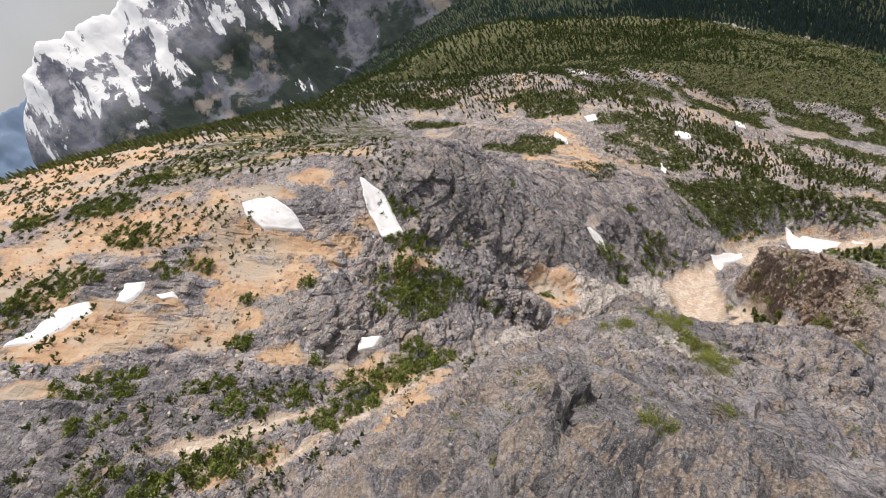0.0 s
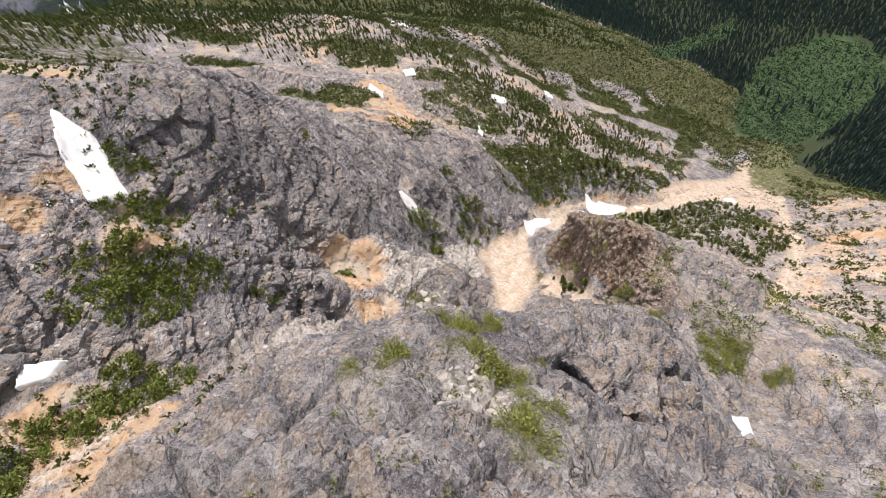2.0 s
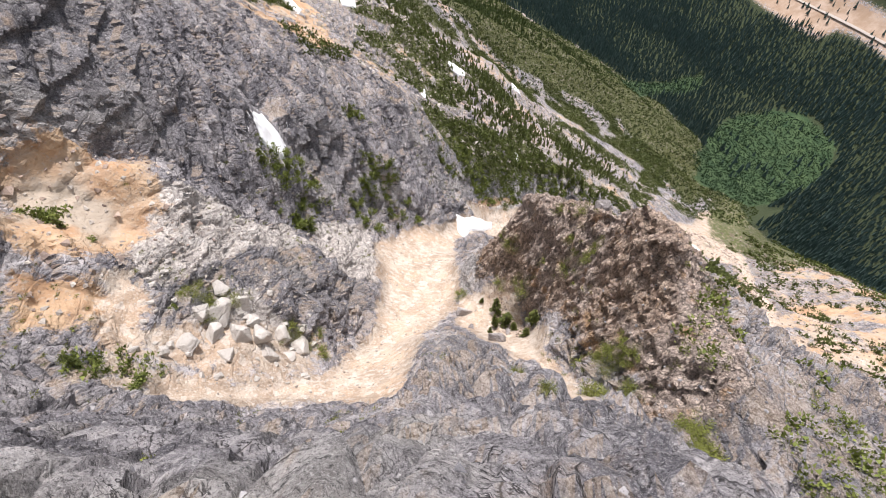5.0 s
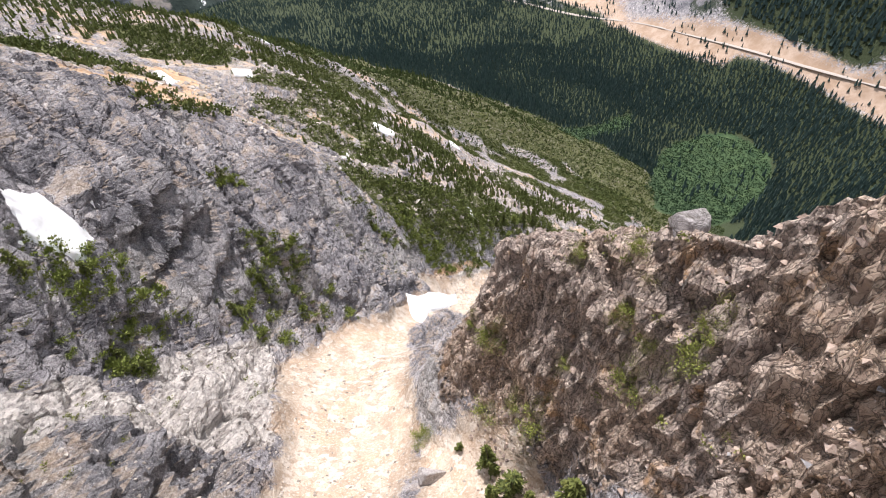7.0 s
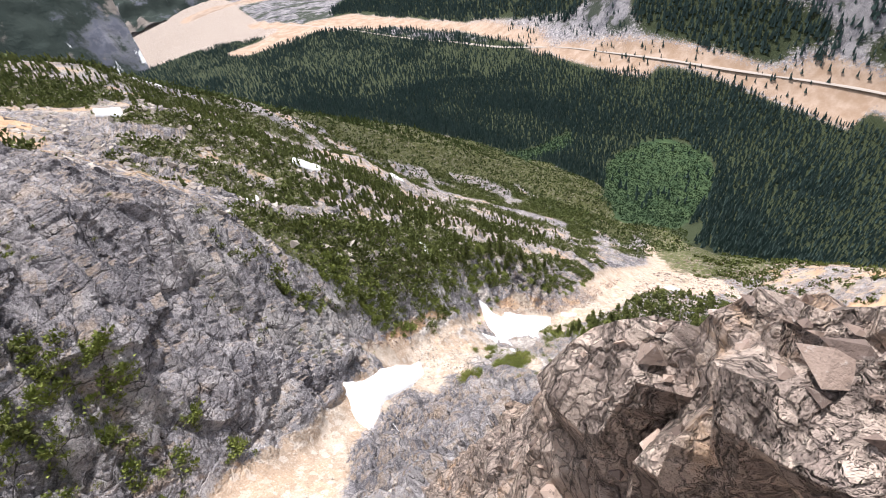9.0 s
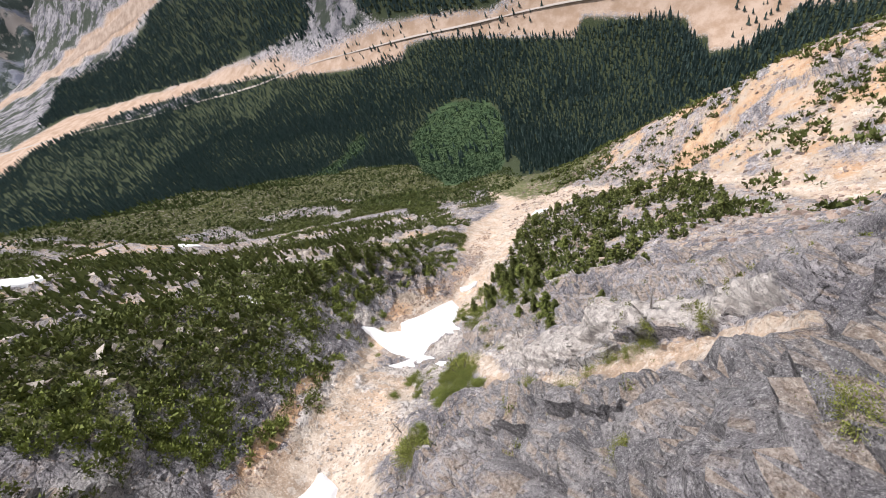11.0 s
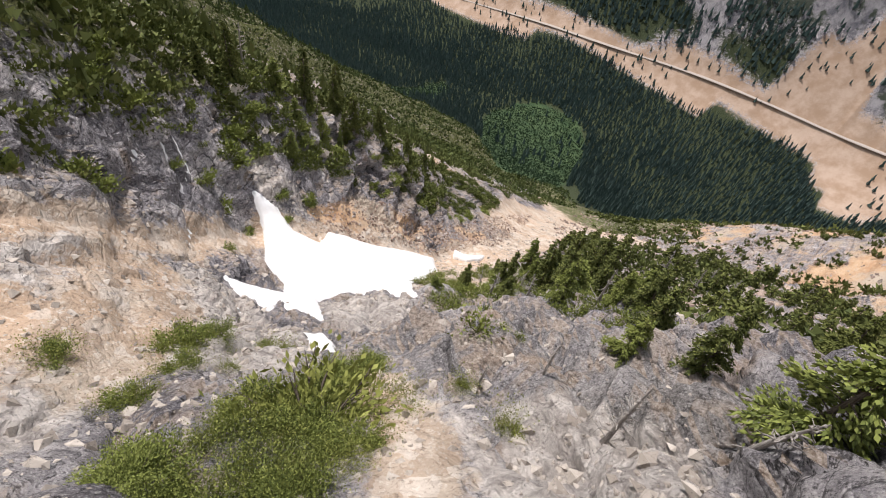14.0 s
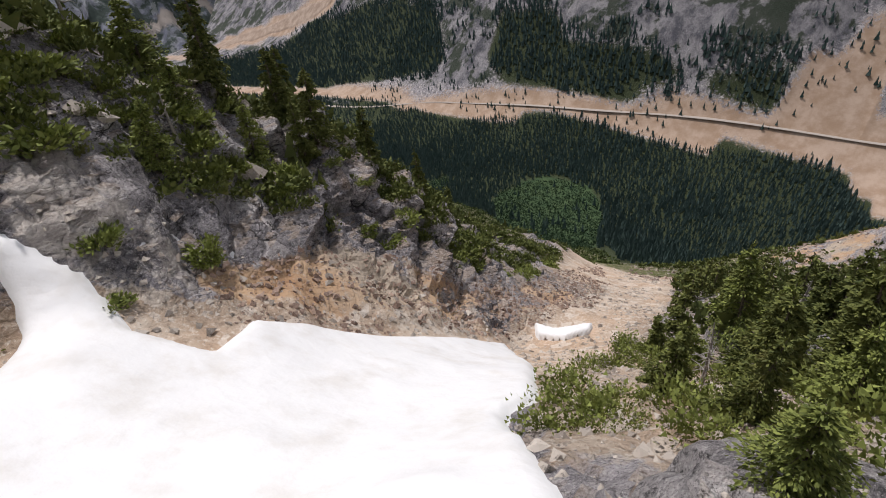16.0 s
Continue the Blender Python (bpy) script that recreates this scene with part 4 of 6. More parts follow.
w = base @ np.array(Euler((radians(20), radians(30), radians(28))).to_matrix()).T
move = np.zeros(len(base))
pick = near > 0
def ledges(p, thick, seed):
    """Beds of rock: each lip stands out over the set-back top of the one beneath."""
    rise = p @ np.array([0.24, -0.16, 0.96]) / thick + 0.7 * rough_noise(p, 4.5 * thick, 3, seed)
    bed = np.floor(rise).astype(np.int64)
    out = 0.3 + 1.1 * hashed(bed, bed * 7, bed * 3, seed)
    return (0.5 - (rise - bed)) * out


def tilt_big(p):
    return blocks(p, 13.0, 41, 0.5)[0]


at, wide = base[pick], w[pick]
rough = np.clip(0.5 + 0.9 * rough_noise(at, 24, 2, 61), 0, 1)
crumbly = kinds["brown"][pick]
tilt, joint = blocks(wide * [1.0, 0.45, 0.8], 5.0, 3)
tilt2, joint2 = blocks(wide * [0.5, 1.0, 0.9], 1.8, 9)
tilt3, joint3 = blocks(wide * [0.8, 0.5, 1.0], 11.0, 13, 0.3)
tilt4, joint4 = blocks(at * [1.0, 1.0, 0.6], 1.25, 21)
slab, worn = kinds["face"][pick], kinds["worn"][pick]
fall = np.array([0.2, -0.75, -0.63])
lying = at - 0.8 * (at @ fall)[:, None] * fall
planes, plane_joint = blocks(lying, 3.6, 31, 0.8)
grooves = rough_noise(lying, 2.6, 3, 33)
pillow = lambda gap, width: np.sqrt(np.clip(gap / width, 0, 1))
smooth_face = 1.0 * planes + 0.6 * grooves + 1.3 * tilt_big(at) + 1.3 * pillow(plane_joint, 0.45) + 0.35 * tilt2
crag = rough_noise(wide * [1.0, 0.4, 1.0], 12.0, 4, 5, True)
bedded = (1.0 * ledges(at, 8.5, 71) + 0.7 * ledges(at, 3.4, 72) + 0.2 * ledges(at, 1.5, 73)) * (0.35 + 0.8 * rough)
bold = 1 + 0.7 * np.clip((118 - at[:, 1]) / 20, 0, 1)
massive = 1.0 * tilt3 + 1.1 * tilt + 0.6 * (crag - 0.6) + 0.5 * tilt2 + 1.7 * pillow(joint, 0.4) + 0.8 * pillow(joint3, 0.2) + 0.35 * pillow(joint2, 0.35) - 1.6
broken = 0.5 * ledges(at, 3.2, 74) + 0.5 * tilt2 + 0.5 * tilt4 + 0.5 * tilt + 0.5 * (rough_noise(at * [1, 1, 0.4], 5.0, 3, 45, True) - 0.5) - 0.5 * np.clip(0.14 - joint4, 0, 1) / 0.14
move[pick] = rocky[pick] * near[pick] * np.where(crumbly > 0.4, broken, (bedded * bold + massive * (0.45 + 0.8 * rough)) * (1 - slab) + smooth_face * slab) * (1 - 0.25 * worn) + rocky[pick] * 1.7 * ledges(at, 6.0, 77) * kinds["dark"][pick] + rocky[pick] * 0.7 * ledges(at, 4.0, 78) * worn
move[pick] += (1 - rocky[pick]) * 0.4 * rough_noise(at, 6.0, 4, 8)
far = ~pick
move[far] = (1 - loose[far]) * 9 * rough_noise(base[far], 70, 3, 11, True) * np.clip(steep[far], 0, 1)
place = base + up * move[:, None]
# the dark cleft beside the dome
CLEFT = [(12.2, 42.5), (13, 40), (14.3, 37.2), (15.6, 34.8), (17, 32)]
cleft = nearness(base[:, 0], base[:, 1], CLEFT, 0.3, 1.0)
place[:, 2] -= 6 * cleft
# slabs whose lips stand out over a hollow on their west side
LIPS = [([(62, 151), (61, 148), (61.2, 145), (61.8, 142.5), (61.5, 140.5), (61.6, 139), (62.3, 137.5), (62.8, 135.5), (63.2, 132), (64, 128)], 1.25, 1.3),
        ([(75.5, 154), (73.6, 148.5), (72, 142), (72.6, 139.5), (72.8, 137), (73.2, 131.5), (74, 127)], 1.1, 1.2)]
for line, drop, reach in LIPS:
    wave = 0.35 * rough_noise(base * [1, 1, 0], 3.5, 2, 83)
    west = np.interp(-base[:, 1], [-q[1] for q in line], [q[0] for q in line]) + wave - base[:, 0]
    span = np.clip(np.minimum(base[:, 1] - line[-1][1], line[0][1] - base[:, 1]) / 3, 0, 1)
    place[:, 2] += span * np.where(west > 0, -drop * np.exp(-np.clip(west, 0, 40) / reach) * np.clip(0.3 + west / 0.5, 0, 1), 0.3 * drop * np.exp(-np.clip(-west, 0, 40) / (1.2 * reach)))
GROUND_Z = place[:, 2].reshape(GXX.shape)
ground = new("ground", sheet("ground", place[:, 0].reshape(GXX.shape), place[:, 1].reshape(GXX.shape), GROUND_Z))
corner = np.zeros(len(ground.data.loops), np.int32)
ground.data.loops.foreach_get("vertex_index", corner)
ground.data.polygons.foreach_set("use_smooth", (rocky * near)[corner.reshape(-1, 4)].mean(1) < 0.4)
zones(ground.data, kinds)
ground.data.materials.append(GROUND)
tagged(ground, "steep mountainside of grey schist, orange soil and pale sand chutes", "ground", kind="structure")


def drawn(table, x, y):
    i = np.clip(np.searchsorted(GX, x) - 1, 0, len(GX) - 2)
    j = np.clip(np.searchsorted(GY, y) - 1, 0, len(GY) - 2)
    u, v = np.clip((x - GX[i]) / (GX[i + 1] - GX[i]), 0, 1), np.clip((y - GY[j]) / (GY[j + 1] - GY[j]), 0, 1)
    return (table[i, j] * (1 - u) + table[i + 1, j] * u) * (1 - v) + (table[i, j + 1] * (1 - u) + table[i + 1, j + 1] * u) * v


# heights straight over the plan, allowing for the sideways shift of the relief
shift_x, shift_y = (place[:, 0] - base[:, 0]).reshape(GXX.shape), (place[:, 1] - base[:, 1]).reshape(GXX.shape)
qx, qy = GXX.copy(), GYY.copy()
for i in range(6):
    qx, qy = 0.35 * qx + 0.65 * (GXX - drawn(shift_x, qx, qy)), 0.35 * qy + 0.65 * (GYY - drawn(shift_y, qx, qy))
GROUND_Z = drawn(GROUND_Z, qx, qy)


def height(x, y):
    """The ground's height at a place in the plan."""
    i = min(max(int(np.searchsorted(GX, x)) - 1, 0), len(GX) - 2)
    j = min(max(int(np.searchsorted(GY, y)) - 1, 0), len(GY) - 2)
    u, v = (x - GX[i]) / (GX[i + 1] - GX[i]), (y - GY[j]) / (GY[j + 1] - GY[j])
    z = GROUND_Z
    return (z[i, j] * (1 - u) + z[i + 1, j] * u) * (1 - v) + (z[i, j + 1] * (1 - u) + z[i + 1, j + 1] * u) * v


def heights(x, y):
    i = np.clip(np.searchsorted(GX, x) - 1, 0, len(GX) - 2)
    j = np.clip(np.searchsorted(GY, y) - 1, 0, len(GY) - 2)
    u, v = (x - GX[i]) / (GX[i + 1] - GX[i]), (y - GY[j]) / (GY[j + 1] - GY[j])
    z = GROUND_Z
    return (z[i, j] * (1 - u) + z[i + 1, j] * u) * (1 - v) + (z[i, j + 1] * (1 - u) + z[i + 1, j + 1] * u) * v



# -- snow
def snow_patch(outline, thick, seed, label, rag=0.07):
    """A draped bed of old snow with a ragged, rounded rim."""
    p = np.array(outline, float)
    lo, hi = p.min(0) - 2, p.max(0) + 2
    step = max(0.2, (hi - lo).max() / 130)
    X, Y = np.meshgrid(np.arange(lo[0], hi[0], step), np.arange(lo[1], hi[1], step), indexing="ij")
    x, y = X.ravel(), Y.ravel()
    flat = np.stack([x, y, np.zeros(len(x))], -1)
    size = (hi - lo).max()
    m = inside(x, y, outline, size * rag) + 4.3 * rag * rough_noise(flat, size * 0.16, 4, seed)
    lift = np.clip((m - 0.42) * 3.2 * (rag / 0.07) ** 0.5, -1.2, 1)
    # a smooth bed: the ground's own height averaged about each place
    about = [heights(x + a, y + b) for a in (-1.2, 0, 1.2) for b in (-1.2, 0, 1.2)]
    here = heights(x, y)
    ease = np.clip(lift * 2.5, 0, 1)
    z = here + ease * (np.maximum(np.mean(about, 0), here) - here) - 0.12 * (lift <= 0)
    z = z + thick * np.where(lift > 0, np.sqrt(np.clip(lift, 0, 1)), lift * 0.4) + 0.1 * thick * rough_noise(flat, 3.0, 3, seed + 4)
    keep = (lift > -0.8).reshape(X.shape)
    i = np.arange(X.size).reshape(X.shape)
    ok = keep[:-1, :-1] & keep[1:, :-1] & keep[1:, 1:] & keep[:-1, 1:]
    f = np.stack([i[:-1, :-1], i[1:, :-1], i[1:, 1:], i[:-1, 1:]], -1)[ok]
    used = np.unique(f)
    back = np.full(X.size, -1)
    back[used] = np.arange(len(used))
    ob = new("snow_patch", arrays_mesh("snow_patch", np.stack([x, y, z], -1)[used], back[f], True))
    ob.data.materials.append(SNOW)
    return tagged(ob, label, "snow patch", "snow patches on the mountain")


for i, (outline, label) in enumerate(BEDS):
    snow_patch(outline, 0.6 if i == 7 else 0.3 if i == 8 else 0.7, 40 + i, label, 0.022 if i == 7 else 0.04)



# -- far mountains
def ridge_mesh(name, bearings, tops, near_by, depth, low, seed, roughness):
    """A mountain wall seen from afar: crest heights over a fan of bearings, falling towards the valley."""
    a = np.linspace(bearings[0], bearings[-1], 220)
    crest = np.interp(a, bearings, tops)
    v = np.linspace(0, 1, 110)
    A, V = np.meshgrid(np.radians(a), v, indexing="ij")
    r = near_by + depth * V
    x, y = r * np.sin(A), r * np.cos(A)
    rise = np.where(V < 0.72, (V / 0.72) ** 1.25, 1 - 0.5 * (V - 0.72))
    z = low + (crest[:, None] - low) * rise
    p = np.stack([x, y, z], -1).reshape(-1, 3)
    gully = rough_noise(np.stack([A.ravel() * near_by, V.ravel() * 260, np.zeros(A.size)], -1), 190, 5, seed, True)
    p[:, 2] += roughness * (gully - 0.5) * np.minimum(1, 4 * V.ravel()) * np.clip((np.degrees(A.ravel()) - bearings[0]) / 6, 0.15, 1) + 0.35 * roughness * rough_noise(p, 120, 4, seed + 3)
    ob = new(name, sheet(name, *[p[:, i].reshape(A.shape) for i in range(3)]))
    return ob


def hazed_rock(name, white, tone=1.0):
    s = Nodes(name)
    # bluish greys: aerial haze is mixed into the rock's base colour
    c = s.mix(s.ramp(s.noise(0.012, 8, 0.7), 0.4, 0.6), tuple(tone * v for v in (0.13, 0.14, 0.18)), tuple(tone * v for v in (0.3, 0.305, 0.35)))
    sep = s.t.nodes.new("ShaderNodeSeparateXYZ")
    s.put(sep.inputs[0], s.p)
    up = sep.outputs[2]
    wood = s.math("MULTIPLY", s.ramp(s.noise(0.006, 7, 0.65), 0.4, 0.52), s.ramp(up, 520, 260))
    c = s.mix(wood, c, (0.03, 0.045, 0.04))
    scree = s.math("MULTIPLY", s.ramp(s.noise(0.0045, 6, 0.6), 0.56, 0.62), s.ramp(up, 420, 200))
    c = s.mix(scree, c, (0.27, 0.24, 0.22))
    band = s.noise(0.008, 9, 0.68, s.stretch((1.0, 0.6, 0.3), (0, 24, -38)), 0.35)
    snow = s.ramp(s.math("ADD", band, s.ramp(up, 100, 800, -0.08, 0.1)), 0.53, 0.55)
    c = s.mix(s.math("MULTIPLY", snow, white), c, (0.85, 0.87, 0.9))
    return s.done(c, s.bump(s.noise(0.02, 8, 0.7), 12, 0.8))


def haze_blue():
    s = Nodes("distant ridge in haze blue")
    # the blue is distance haze painted into the ridge's colour
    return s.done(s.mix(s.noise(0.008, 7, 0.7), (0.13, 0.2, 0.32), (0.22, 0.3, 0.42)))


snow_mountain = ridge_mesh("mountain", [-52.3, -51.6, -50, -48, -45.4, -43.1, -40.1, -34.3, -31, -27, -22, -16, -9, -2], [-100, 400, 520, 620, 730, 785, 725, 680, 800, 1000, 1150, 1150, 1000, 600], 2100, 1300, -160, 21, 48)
snow_mountain.data.materials.append(hazed_rock("far rock in haze blue-grey with snow gullies", 1.0))
tagged(snow_mountain, "steep mountain wall with snow-filled gullies, haze painted as blue-grey", "mountain", kind="structure")
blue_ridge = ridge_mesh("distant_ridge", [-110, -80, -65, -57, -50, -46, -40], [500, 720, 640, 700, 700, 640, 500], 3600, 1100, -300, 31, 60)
blue_ridge.data.materials.append(haze_blue())
tagged(blue_ridge, "distant mountain ridge with haze painted as blue", "mountain", kind="structure")


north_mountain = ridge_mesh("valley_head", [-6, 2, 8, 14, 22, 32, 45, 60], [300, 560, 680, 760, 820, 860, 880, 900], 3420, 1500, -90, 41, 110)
north_mountain.data.materials.append(hazed_rock("far haze-tinted rock with dark woods", 0.15, 1.2))
tagged(north_mountain, "far grey rocky mountainside with dark conifers", "mountain", kind="structure")


# -- plants
def part(name, mesh, material, parent, label=""):
    ob = new(name, mesh)
    ob.data.materials.append(material)
    ob.parent = parent
    return tagged(ob, label)


def sprays(at, along_dir, length, width, rng, droop=0.15):
    """Flat needle sprays: one small leaf-shaped blade at each place."""
    n = len(at)
    d = along_dir + rng.normal(0, 0.35, (n, 3))
    d[:, 2] -= droop
    d /= np.linalg.norm(d, axis=1)[:, None]
    side = np.cross(d, rng.normal(0, 1, (n, 3)))
    side /= np.linalg.norm(side, axis=1)[:, None] + 1e-9
    length, width = (length * rng.uniform(0.6, 1.3, n))[:, None], (width * rng.uniform(0.6, 1.3, n))[:, None]
    v = np.stack([at, at + d * length * 0.45 + side * width, at + d * length, at + d * length * 0.5 - side * width], 1).reshape(-1, 3)
    return v, np.arange(4 * n).reshape(n, 4)


def tube(path, radii, sides):
    """A tapered round bar along a path."""
    path = np.array(path, float)
    v = []
    for k, (c, r) in enumerate(zip(path, radii)):
        t = path[min(k + 1, len(path) - 1)] - path[max(k - 1, 0)]
        t /= np.linalg.norm(t) + 1e-9
        a = np.cross(t, (0.31, 0.95, 0.1))
        a /= np.linalg.norm(a) + 1e-9
        b = np.cross(t, a)
        for i in range(sides):
            u = 2 * math.pi * i / sides
            v.append(c + r * (math.cos(u) * a + math.sin(u) * b))
    f = [(k * sides + i, k * sides + (i + 1) % sides, (k + 1) * sides + (i + 1) % sides, (k + 1) * sides + i) for k in range(len(path) - 1) for i in range(sides)]
    return np.array(v), np.array(f)


def joined(pieces):
    v, f, n = [], [], 0
    for a, b in pieces:
        v.append(a), f.append(b + n)
        n += len(a)
    return np.concatenate(v), np.concatenate(f)


def conifer_meshes(seed, tall, spread, fine=1.0, bare=0.08, lean=0.04):
    """Trunk, limbs and crown of one conifer."""
    rng = np.random.default_rng(seed)
    k = np.linspace(0, 1, 8)
    bend = rng.normal(0, lean, 2) * tall
    spine = np.stack([bend[0] * k ** 2, bend[1] * k ** 2, -0.3 + (tall + 0.3) * k], -1)
    trunk = tube(spine, 0.022 * tall * (1.05 - k) + 0.012, 7)
    limbs, v = [], []
    for i in range(int(46 * fine ** 0.6)):
        h = bare + (0.97 - bare) * (i + rng.uniform(0, 1)) / int(46 * fine ** 0.6)
        reach = spread * tall * (1 - h) ** 0.75 * rng.uniform(0.55, 1.25) * (1 if rng.random() > 0.12 else 0.4) + 0.06 * tall * (1 - h) + 0.12
        a = rng.uniform(0, 2 * math.pi)
        root = np.array([np.interp(h, k, spine[:, j]) for j in range(3)])
        out = np.array([math.cos(a), math.sin(a), 0])
        m = np.linspace(0, 1, 5)[:, None]
        line = root + out * reach * m + np.array([0, 0, 1]) * reach * (0.10 * m - 0.38 * m ** 2)
        limbs.append(tube(line, (0.006 * tall * (1.1 - m[:, 0])).clip(0.008), 4))
        n = int((14 + 26 * reach / (spread * tall + 0.2)) * fine)
        s = rng.uniform(0.12, 1, n)
        at = np.stack([np.interp(s, m[:, 0], line[:, j]) for j in range(3)], -1) + rng.normal(0, 0.05 * reach + 0.03, (n, 3))
        swing = np.where(rng.random(n) < 0.5, 1, -1)[:, None] * np.cross(out, (0, 0, 1)) * rng.uniform(0.1, 0.9, n)[:, None]
        v.append(sprays(at, out + swing, (0.065 * tall + 0.1) * fine ** -0.65, (0.016 * tall + 0.03) * fine ** -0.75, rng, 0.25))
    top = np.stack([np.full(14, spine[-1, 0]), np.full(14, spine[-1, 1]), tall * rng.uniform(0.9, 1.0, 14)], -1)
    v.append(sprays(top, np.tile((0, 0, 0.8), (14, 1)), 0.06 * tall, 0.012 * tall, rng, -0.3))
    return trunk, joined(limbs), joined(v)


def conifer(seed, tall, spread, label, needles=None, fine=1.0):
    base_point = new("conifer")
    trunk, limbs, crown = conifer_meshes(seed, tall, spread, fine)
    part("trunk", arrays_mesh("trunk", *trunk, True), BARK, base_point)
    part("bough_frame", arrays_mesh("bough_frame", *limbs, True), BARK, base_point)
    part("crown", arrays_mesh("crown", *crown), needles or NEEDLES, base_point)
    return tagged(base_point, label, "conifer tree", "conifers on the mountainside")


def snag(seed, tall):
    """A dead, bleached conifer with broken limbs."""
    rng = np.random.default_rng(seed)
    k = np.linspace(0, 1, 7)
    b = rng.normal(0, 0.1, 2) * tall
    spine = np.stack([b[0] * k ** 2, b[1] * k ** 2, -0.3 + (tall + 0.3) * k], -1)
    base_point = new("snag")
    part("trunk", arrays_mesh("trunk", *tube(spine, 0.03 * tall * (1.1 - k) + 0.015, 7), True), DEADWOOD, base_point)
    limbs = []
    for i in range(22):
        h, a = rng.uniform(0.15, 0.98), rng.uniform(0, 2 * math.pi)
        root = np.array([np.interp(h, k, spine[:, j]) for j in range(3)])
        out = np.array([math.cos(a), math.sin(a), rng.uniform(-0.3, 0.4)])
        m = np.linspace(0, 1, 4)[:, None]
        line = root + out * tall * rng.uniform(0.12, 0.42) * (1.1 - h) * m + rng.normal(0, 0.02 * tall, (4, 3)) * m
        limbs.append(tube(line, (0.013 * tall * (1.1 - m[:, 0])).clip(0.012), 4))
    for v, f in limbs:
        part("limb", arrays_mesh("limb", v, f, True), DEADWOOD, base_point)
    return tagged(base_point, "bleached dead conifer with broken bare limbs", "dead tree", "dead trees on the mountainside")


def shrub(name, seed, leaves, label, category, group, blades=640, tall=0.55, size=0.23, slim=0.26):
    """A low mat: crooked stems under a mound of small sprays, one metre in radius."""
    rng = np.random.default_rng(seed)
    base_point = new(name)
    stems, v = [], []
    for i in range(24):
        a, r = rng.uniform(0, 2 * math.pi), rng.uniform(0.25, 1.0) ** 0.6
        tip = np.array([r * math.cos(a), r * math.sin(a), tall * (1.1 - 0.75 * r * r) * rng.uniform(0.6, 1.25)])
        m = np.linspace(0, 1, 4)[:, None]
        line = tip * m * [1, 1, 0] + np.array([0, 0, 1]) * (tip[2] * m ** 1.6 - 0.12) + rng.normal(0, 0.04, (4, 3))
        stems.append(tube(line, 0.03 * (1.15 - m[:, 0]), 4))
        n = blades // 24
        s = rng.uniform(0.35, 1.0, n)[:, None]
        at = line[0] + (line[-1] - line[0]) * s + rng.normal(0, 0.13, (n, 3)) * [1, 1, 0.6]
        out = np.array([math.cos(a), math.sin(a), 0.7])
        v.append(sprays(at, np.tile(out, (n, 1)) + rng.normal(0, 0.4, (n, 3)), size, size * slim, rng, 0.0))
    part("stem_frame", arrays_mesh("stem_frame", *joined(stems), True), BARK, base_point)
    part("foliage", arrays_mesh("foliage", *joined(v)), leaves, base_point)
    return tagged(base_point, label, category, group)


def plant(models, spots, seed, size=1.0, sink=0.1, upright=True, turn=None):
    """Set a copy of one of the models at each (x, y, radius); the first copies are the models themselves."""
    rng = np.random.default_rng(seed)
    for x, y, r in spots:
        ob = models[int(rng.integers(len(models)))]
        k = r * size * rng.uniform(0.85, 1.15)
        m = Matrix.LocRotScale((x, y, height(x, y) - sink * k), Euler((rng.normal(0, 0.05), rng.normal(0, 0.05), rng.uniform(0, 6.28))), (k, k, k * rng.uniform(0.8, 1.2)))
        if ob.get("used"):
            c = copy_thing(ob, m)
            c.matrix_basis = m
        else:
            ob.matrix_basis, ob["used"] = m, 1


def filled(discs, seed, gap, size):
    """Spots for small mats that fill larger patches given as (x, y, radius)."""
    rng = np.random.default_rng(seed)
    out = []
    for x, y, r in discs:
        if r <= size * 1.3:
            out.append((x, y, r))
            continue
        for i in range(max(2, int((r / gap) ** 2))):
            a, d = rng.uniform(0, 6.28), r * math.sqrt(rng.random())
            out.append((x + d * math.cos(a), y + 0.8 * d * math.sin(a), size * rng.uniform(0.6, 1.2)))
    return out


mats = [shrub("dwarf_conifer", 100 + i, SCRUB, "low dark-green dwarf conifer mat hugging the slope", "dwarf conifer", "dwarf conifers on the slope") for i in range(5)]
bushes = [shrub("shrub", 120 + i, BRIGHT, "yellow-green leafy shrub rooted in a rock crack", "shrub", "shrubs on the rocks", 1300, 0.6, 0.11, 0.24) for i in range(4)]
WEST = [(-55.2, 92.5, 9.2), (-57.5, 82.8, 7.2), (-57.3, 108.1, 4.7), (-78.1, 85.9, 2.3), (-91, 80, 2), (-86.8, 51.5, 3.9), (-88.5, 65.9, 2.8), (-76.5, 47.4, 5.6), (-72.2, 51.9, 3.8), (-73.7, 62.5, 2.2), (-61.2, 56.6, 5.9), (-55.3, 60.5, 5.7), (-51.3, 63.6, 3.2), (-61.3, 48.2, 4.9), (-62.5, 43.4, 4.1), (-69.9, 31.8, 6.3), (-73.4, 30.7, 4.9), (-80.1, 27.2, 5.8),
        (-102.8, 48.6, 5.6), (-101.9, 53.5, 3), (-94.7, 39.5, 3.4), (-128.4, 77.1, 4.8), (-125.5, 82.4, 4.1), (-119.9, 98.3, 6.2), (-135.9, 114.4, 8.7), (-152.8, 107.3, 5), (-130, 68.5, 5.1), (-133.3, 132.1, 6.5), (-108.7, 86.8, 3.2), (-103.2, 89.3, 3.2), (-52.3, 93.5, 5.7), (-55.8, 85.9, 6.2), (-57.1, 107.3, 5.6), (-54.6, 69, 2.8), (-52.9, 65.1, 6), (-29.7, 149.9, 1.8),
        (-58.5, 119.6, 3.7)]
